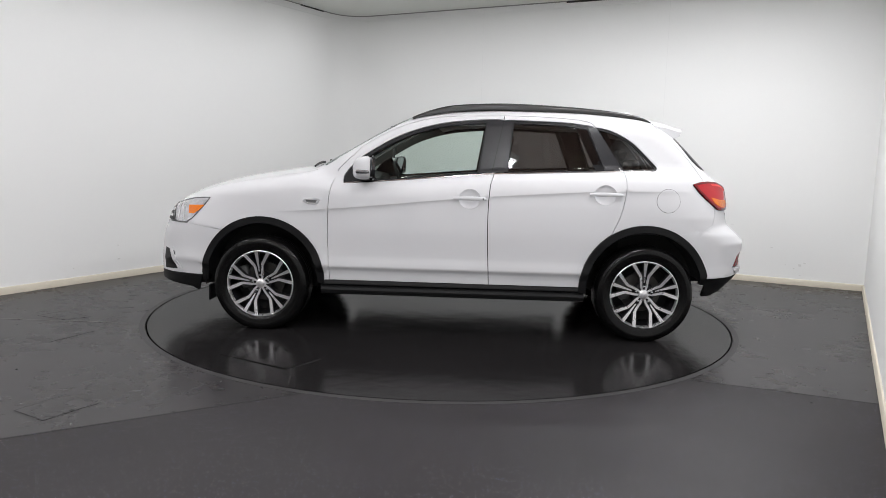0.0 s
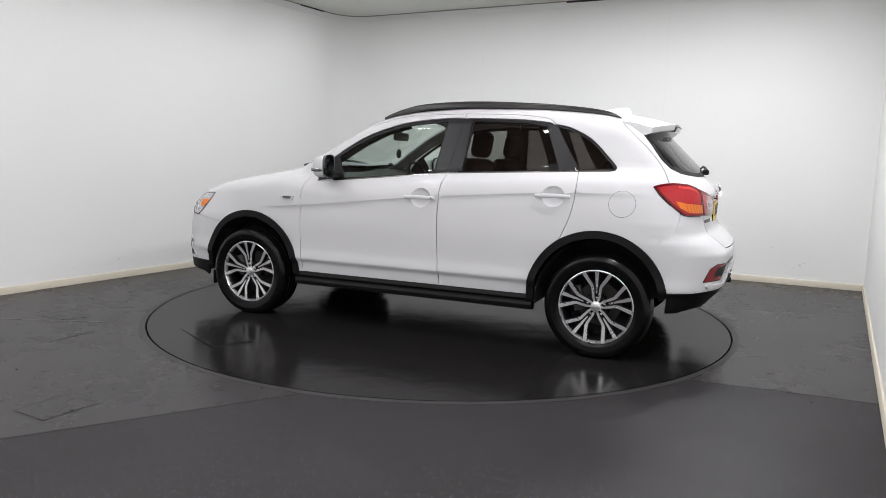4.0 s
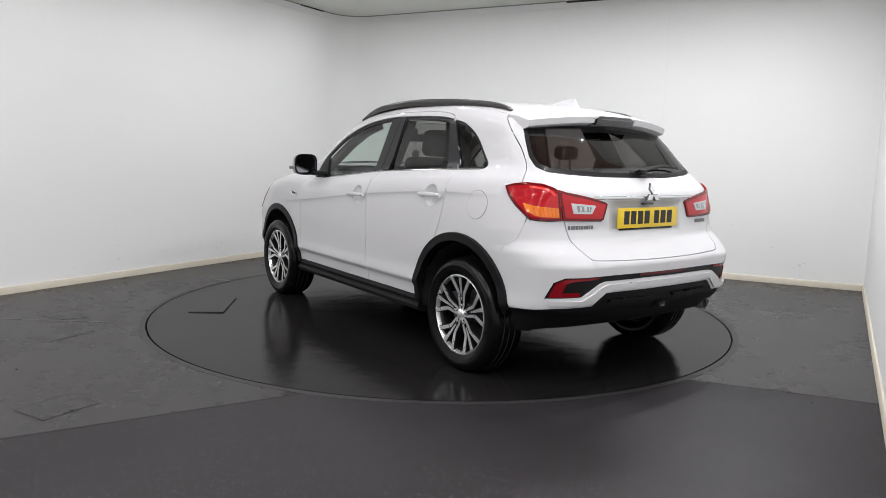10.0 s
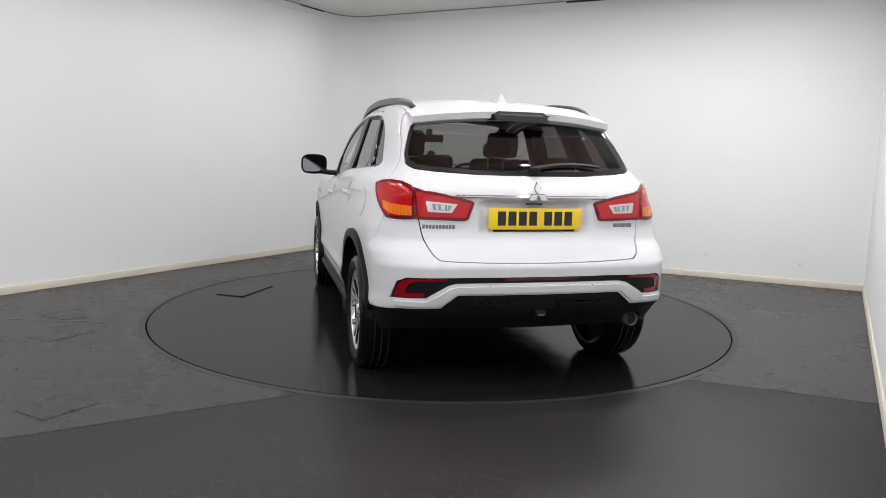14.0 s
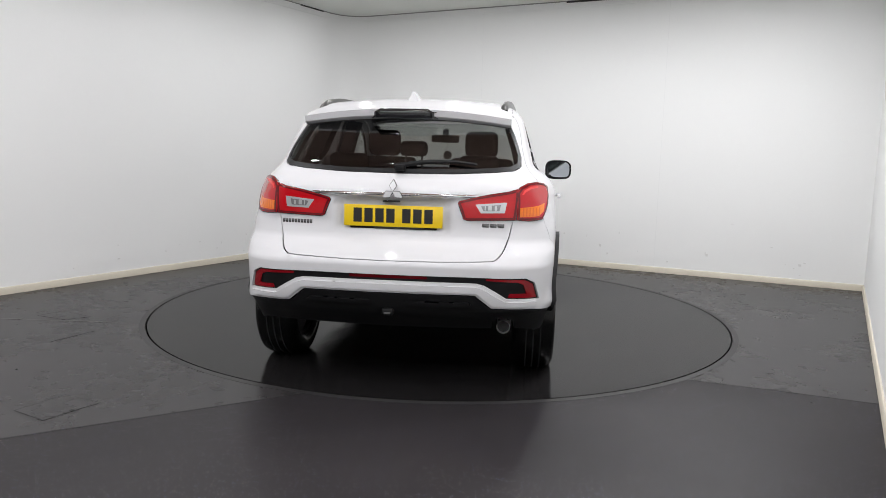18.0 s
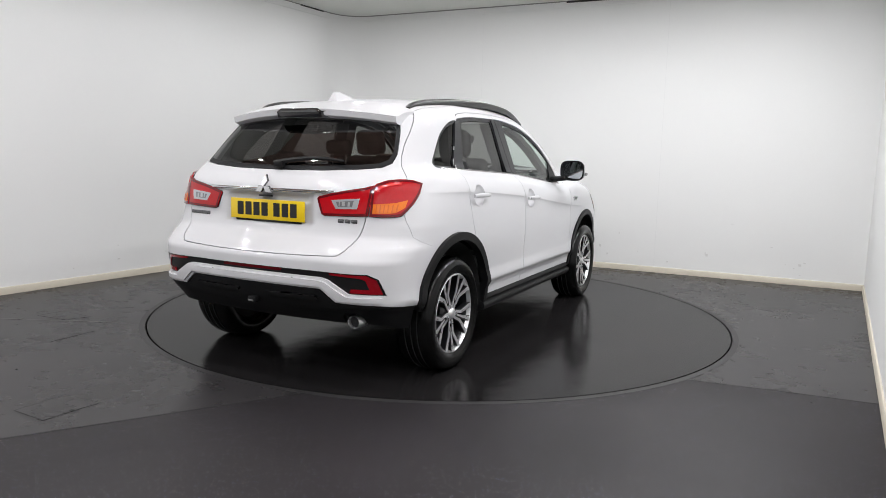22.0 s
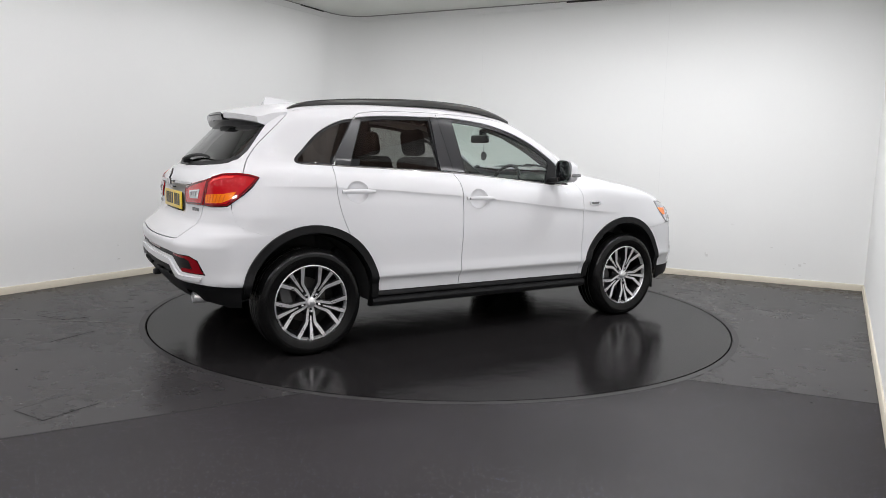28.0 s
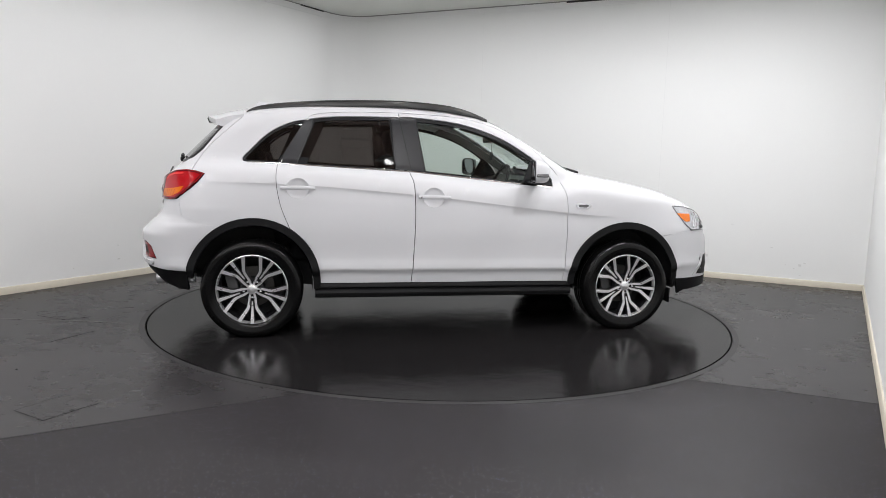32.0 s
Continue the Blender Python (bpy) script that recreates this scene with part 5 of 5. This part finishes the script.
def make_wheel(phase, x, z, sgn):
    k = .948
    rim = turned([(.236 * k, -.20), (.222 * k, -.19), (.215 * k, -.10), (.222 * k, -.045), (.232 * k, -.030)], 56)
    wheel = part("wheel", rim, DARKRIM, car, "two-tone alloy wheel with a black tyre")
    face = .885 if x > 0 else .868
    wheel.matrix_basis = Matrix.Translation((x, sgn * face, z)) @ (Matrix() if sgn > 0 else pose(0, 0, 0, 0, 0, 180))
    tyre = turned([(.222, -.205), (.25, -.226), (.29, -.232), (.318, -.222), (.333, -.197), (.3365, -.17), (.338, -.11), (.3365, -.05), (.333, -.028), (.322, -.004), (.300, .008), (.285, .0095), (.280, .0075), (.268, .006), (.245, -.002), (.234, -.010), (.225, -.03)], 80)
    groove = merge(*[turned([(.3395, y - .004), (.3395, y + .004)], 64) for y in (-.15, -.11, -.07)])
    for bm in (tyre, groove):
        for v in bm.verts:
            v.co.z = max(v.co.z, .0015 - z)
    part("tyre", tyre, RUBBER, wheel, "black road tyre", 50)
    part("tread_groove", groove, PIT, wheel, "dark tread grooves")
    lip = turned([(.232 * k, -.032), (.236 * k, -.016), (.243 * k, -.006), (.248 * k, -.008), (.249 * k, -.018), (.240 * k, -.03)], 64)
    part("rim_lip", lip, ALLOY, wheel, "bright machined rim lip")
    disc = turned([(.06, -.135), (.140, -.135), (.140, -.155), (.06, -.155)], 40)
    part("brake_disc", disc, STEEL, wheel, "steel brake disc")
    back = turned([(.001, -.17), (.225, -.17)], 32)
    part("back_plate", back, SHADE, wheel, "dark back plate")
    part("brake_caliper", moved(box_bm(0, -.11, 0, .07, .06, .16, .012), pose(.135, 0, .03, 0, 15, 0)), WARM, wheel, "grey brake caliper")

    def arm(fork, side, straight=False):
        """One bent arm of a forked spoke, or a straight one: stations (radius out, sideways, half width, depth)."""
        stations = [(.088, 0, .0055, -.026), (.13, 0, .0085, -.022), (.18, 0, .0125, -.015), (.238, 0, .0175, -.007)] if straight else [(.030, .008, .009, -.027), (.062, .020, .0105, -.026), (.117, .0525, .0122, -.023), (.133, .0572, .0138, -.021), (.185, .0585, .0150, -.014), (.240, .060, .0170, -.007)]
        face_r, side_r = [], []
        for i, (r, s, w, d) in enumerate(stations):
            a, b = stations[max(i - 1, 0)], stations[min(i + 1, len(stations) - 1)]
            tx, ty = b[0] - a[0], b[1] - a[1]
            n = math.hypot(tx, ty)
            nx, ny = -ty / n, tx / n
            def at(o, y):
                p, q = (r + nx * o) * k, (s + ny * o) * side * k
                c, t = math.cos(fork), math.sin(fork)
                return (p * c - q * t, y, p * t + q * c)
            face_r.append([at(-w * .76, d), at(w * .76, d), at(w * .76, d - .003), at(-w * .76, d - .003)])
            side_r.append([at(-w * 1.06, d - .004), at(w * 1.06, d - .004), at(w, d - .04), at(-w, d - .04)])
        return loft(face_r), loft(side_r)
    for n_ in range(5):
        fork = radians(270 + phase + 72 * n_)
        (f1, s1), (f2, s2) = arm(fork, 1), arm(fork, -1)
        part("spoke", merge(s1, s2), DARKRIM, wheel, "dark forked spoke")
        part("spoke_face", merge(f1, f2), ALLOY, wheel, "machined bright spoke face")
        f3, s3 = arm(fork + radians(36), 1, True)
        part("spoke", s3, DARKRIM, wheel, "dark straight spoke")
        part("spoke_face", f3, ALLOY, wheel, "machined bright spoke face")
        nut = turned([(.001, -.006), (.008, -.008), (.010, -.014), (.010, -.04)], 12)
        a = fork + radians(36)
        part("wheel_nut", moved(nut, Matrix.Translation((.057 * math.cos(a), -.006, .057 * math.sin(a)))), CHROME, wheel, "bright wheel nut")
    hub = turned([(.001, -.010), (.020, -.011), (.029, -.015), (.034, -.022), (.035, -.05)], 28)
    part("hub_plate", turned([(.02, -.036), (.072, -.038), (.085, -.06)], 28), DARKRIM, wheel, "dark wheel centre")
    part("hub_cap", hub, ALLOY, wheel, "silver hub cap")
    return wheel


def make_underbody():
    part("floor_pan", merge(box_bm(.0, 0, .300, 1.62, 1.40, .10, .02), box_bm(-1.36, 0, .42, 1.0, 1.06, .12, .02), box_bm(1.35, 0, .32, 1.2, 1.02, .14, .02)), SHADE, car, "dark underside of the car")
    part("engine_bay", box_bm(1.32, 0, .635, .93, 1.00, .50, .03), SHADE, car, "dark bulkhead under the bonnet")
    part("boot_lining", merge(box_bm(-1.50, 0, .68, 1.06, 1.06, .60, .03), box_bm(-1.60, 0, .92, .76, 1.30, .12, .03)), FABRIC, car, "dark boot lining")
    for m in (False, True):
        trim = [(.72, .40), (.735, .70), (.70, 1.03), (.2, 1.06), (-.35, 1.11), (-.87, 1.135), (-1.4, 1.15), (-1.42, .86), (-1.1, .80), (-.96, .62), (-.93, .40)]
        panel("door_trim", FABRIC, car, [skin(trim, on_side, .06, lift=-.05, depth=0)], "dark inner door trim", m)
        up = [(-1.78, .80), (-1.80, 1.06), (-1.46, 1.15), (-1.40, .84)]
        panel("side_lining", SHADE, car, [skin(up, on_side, .06, lift=-.03, depth=0)], "dark inner side lining", m)
        post = [(-1.53, 1.15), (-1.80, 1.12), (-1.66, 1.32), (-1.54, 1.44), (-1.28, 1.465), (-1.12, 1.478), (-1.25, 1.44), (-1.37, 1.365), (-1.49, 1.245)]
        panel("rear_pillar_lining", FABRIC, car, [skin(post, on_side, .05, lift=-.03, depth=0)], "dark rear pillar lining", m)
        axle = turned([(.05, 0), (.05, .8)], 12)
        part("axle", moved(axle, pose(HUB_F[0] if m else HUB_R[0], -.4, .33)), SHADE, car, "dark axle beam")
    for m in (False, True):
        sg = -1 if m else 1
        path = [(.80, .645, 1.115), (.62, .620, 1.225), (.42, .590, 1.350), (.24, .562, 1.440), (.06, .545, 1.490)]
        part("pillar_trim", loft([[(x + .02, sg * (y + .02), z - .01), (x - .03, sg * (y + .025), z - .045), (x - .05, sg * (y - .02), z - .05), (x + .0, sg * (y - .035), z - .012)] for x, y, z in path]), TRIMGREY, car, "grey inner windscreen pillar trim")
    for m in (False, True):
        sg = -1 if m else 1
        for xa, xb, lean in ((-.30, -.47, -.05), (-1.10, -1.30, .16)):
            rows_ = []
            for z in (1.02, 1.14, 1.26, 1.38, 1.48):
                k = (z - 1.14) * lean / .36
                y = float(on_side(np.array([(xa + xb) / 2 + k]), np.array([z]))[0, 1])
                rows_.append([(xa + k, sg * (y - .025), z), (xb + k, sg * (y - .025), z), (xb + k + .03, sg * (y - .105), z), (xa + k - .03, sg * (y - .105), z)])
            part("pillar_lining", loft(rows_), FABRIC, car, "dark inner pillar lining", 60)
    xs = np.linspace(.10, -1.55, 20)
    lining = [(x, .56) for x in xs] + [(x, -.56) for x in xs[::-1]]
    panel("headlining", LINER, car, [skin(lining, on_top, .08, lift=-.035, depth=0)], "pale grey headlining")


def make_interior():
    def seat(x, y, w, name, lab, z0=.62):
        s = part(name, merge(box_bm(x + .22, y, z0, .50, w, .16, .05, 3), moved(box_bm(0, 0, .30, .13, w * .95, .62, .05, 3), pose(x - .06, y, z0 + .02, 0, -14, 0))), FABRIC, car, lab, 50)
        return s
    for y in (.36, -.36):
        s = seat(-.24, y, .50, "front_seat", "dark fabric front seat")
        part("head_restraint", moved(box_bm(0, 0, .0, .10, .24, .19, .045, 3), pose(-.475, y, 1.335, 0, -10, 0)), FABRIC, s, "dark head restraint", 50)
    s = seat(-1.18, 0, 1.24, "rear_seat", "dark fabric rear bench seat", .56)
    for y, w, z in ((.40, .24, 1.185), (-.40, .24, 1.185), (0, .17, 1.285)):
        part("head_restraint", moved(box_bm(0, 0, .0, .08, w, .09 if y == 0 else .13, .03, 3), pose(-1.40, y, z, 0, -10, 0)), FABRIC, s, "dark head restraint", 50)
    for y in (.05, -.05):
        part("restraint_post", box_bm(-1.39, y, 1.20, .012, .012, .14, .003), SATIN, s, "slim metal post")
    part("dashboard", loft([[(.86, y, .80), (.90, y, 1.06), (.70, y, 1.10 + (.02 if y < -.1 else 0)), (.52, y, 1.06 + (.02 if y < -.1 else 0)), (.48, y, .95), (.55, y, .70)] for y in (.70, .1, -.1, -.2, -.55, -.70)]), BLACK, car, "black dashboard")
    ring = []
    for i in range(33):
        a = 2 * math.pi * i / 32
        ring.append([(0 + .013 * math.sin(b), (.18 + .013 * math.cos(b)) * math.cos(a), (.18 + .013 * math.cos(b)) * math.sin(a)) for b in [2 * math.pi * j / 8 for j in range(8)]])
    wheel = loft(ring, True, False)
    boss = box_bm(0, 0, 0, .05, .15, .11, .02)
    spokes = box_bm(0, 0, -.01, .02, .34, .035, .006)
    part("steering_wheel", moved(merge(wheel, boss, spokes), pose(.36, -.36, 1.02, 0, 24, 0)), BLACK, car, "black steering wheel")
    m = part("interior_mirror", moved(box_bm(0, 0, 0, .03, .24, .065, .015), pose(.37, 0, 1.395)), BLACK, car, "black interior mirror")
    part("mirror_stalk", box_bm(.40, 0, 1.435, .05, .05, .08, .01), BLACK, m)
    fr = turned([(.001, -.006), (.035, -.006), (.038, 0), (.035, .006), (.001, .006)], 20)
    f = part("air_freshener", moved(fr, pose(.40, -.02, 1.257, 0, 0, 90)), WARM, car, "round grey air freshener on a cord")
    part("cord", box_bm(.40, -.02, 1.335, .003, .003, .11, 0), INK, f)


make_doors()
make_side_panels()
make_roof()
make_nose()
make_tail()
make_lamps()
make_tail_fittings()
make_spoiler()
make_rails()
make_windows()
make_mirrors()
make_cladding()
for wx, wz in (HUB_F, HUB_R):
    for sg in (1, -1):
        make_wheel((24 if wx > 0 else 36) if sg < 0 else (-7 if wx > 0 else 0), wx, wz, sg)
make_underbody()
make_interior()

# ---- ceiling fittings ----
def make_fitting(x, y, turn, watts):
    f = tagged(new("ceiling_light"), "square white ceiling light fitting with a bright diffuser", "ceiling light", "studio ceiling lights")
    part("housing", box_bm(0, 0, -.03, .19, .19, .06, .008), WALL, f)
    part("diffuser", box_bm(0, 0, -.064, .14, .14, .02, .004), TUBE, f, "glowing diffuser")
    f.matrix_basis = pose(x, y, CEILING, 0, 0, turn)
    data = bpy.data.lights.new("ceiling_lamp", "AREA")
    data.shape, data.size, data.size_y, data.energy = "SQUARE", .08, .08, watts
    data.color = (.965, .972, 1)
    lamp = new("ceiling_lamp", data)
    lamp.matrix_basis = pose(x, y, CEILING - .085, 0, 0, turn)


for fx, fy, ft, share in FITTINGS:
    make_fitting(fx, fy, ft, WATTS * share)


# ---- what moves ----
def turn_at(t):
    return 177.301 - 5.198 * t + .00094 * (t - 16) ** 2


def motions():
    steps = [i * 1.0 for i in range(33)]
    walk(table, [(t, pose(0, 0, 0, 0, 0, turn_at(t))) for t in steps])
    rows = []
    for t in steps:
        a = radians(turn_at(t))
        rows.append((t, pose(-.0289 * math.sin(a), .0289 * math.cos(a), 0, 0, 0, turn_at(t))))
    walk(car, rows)


motions()
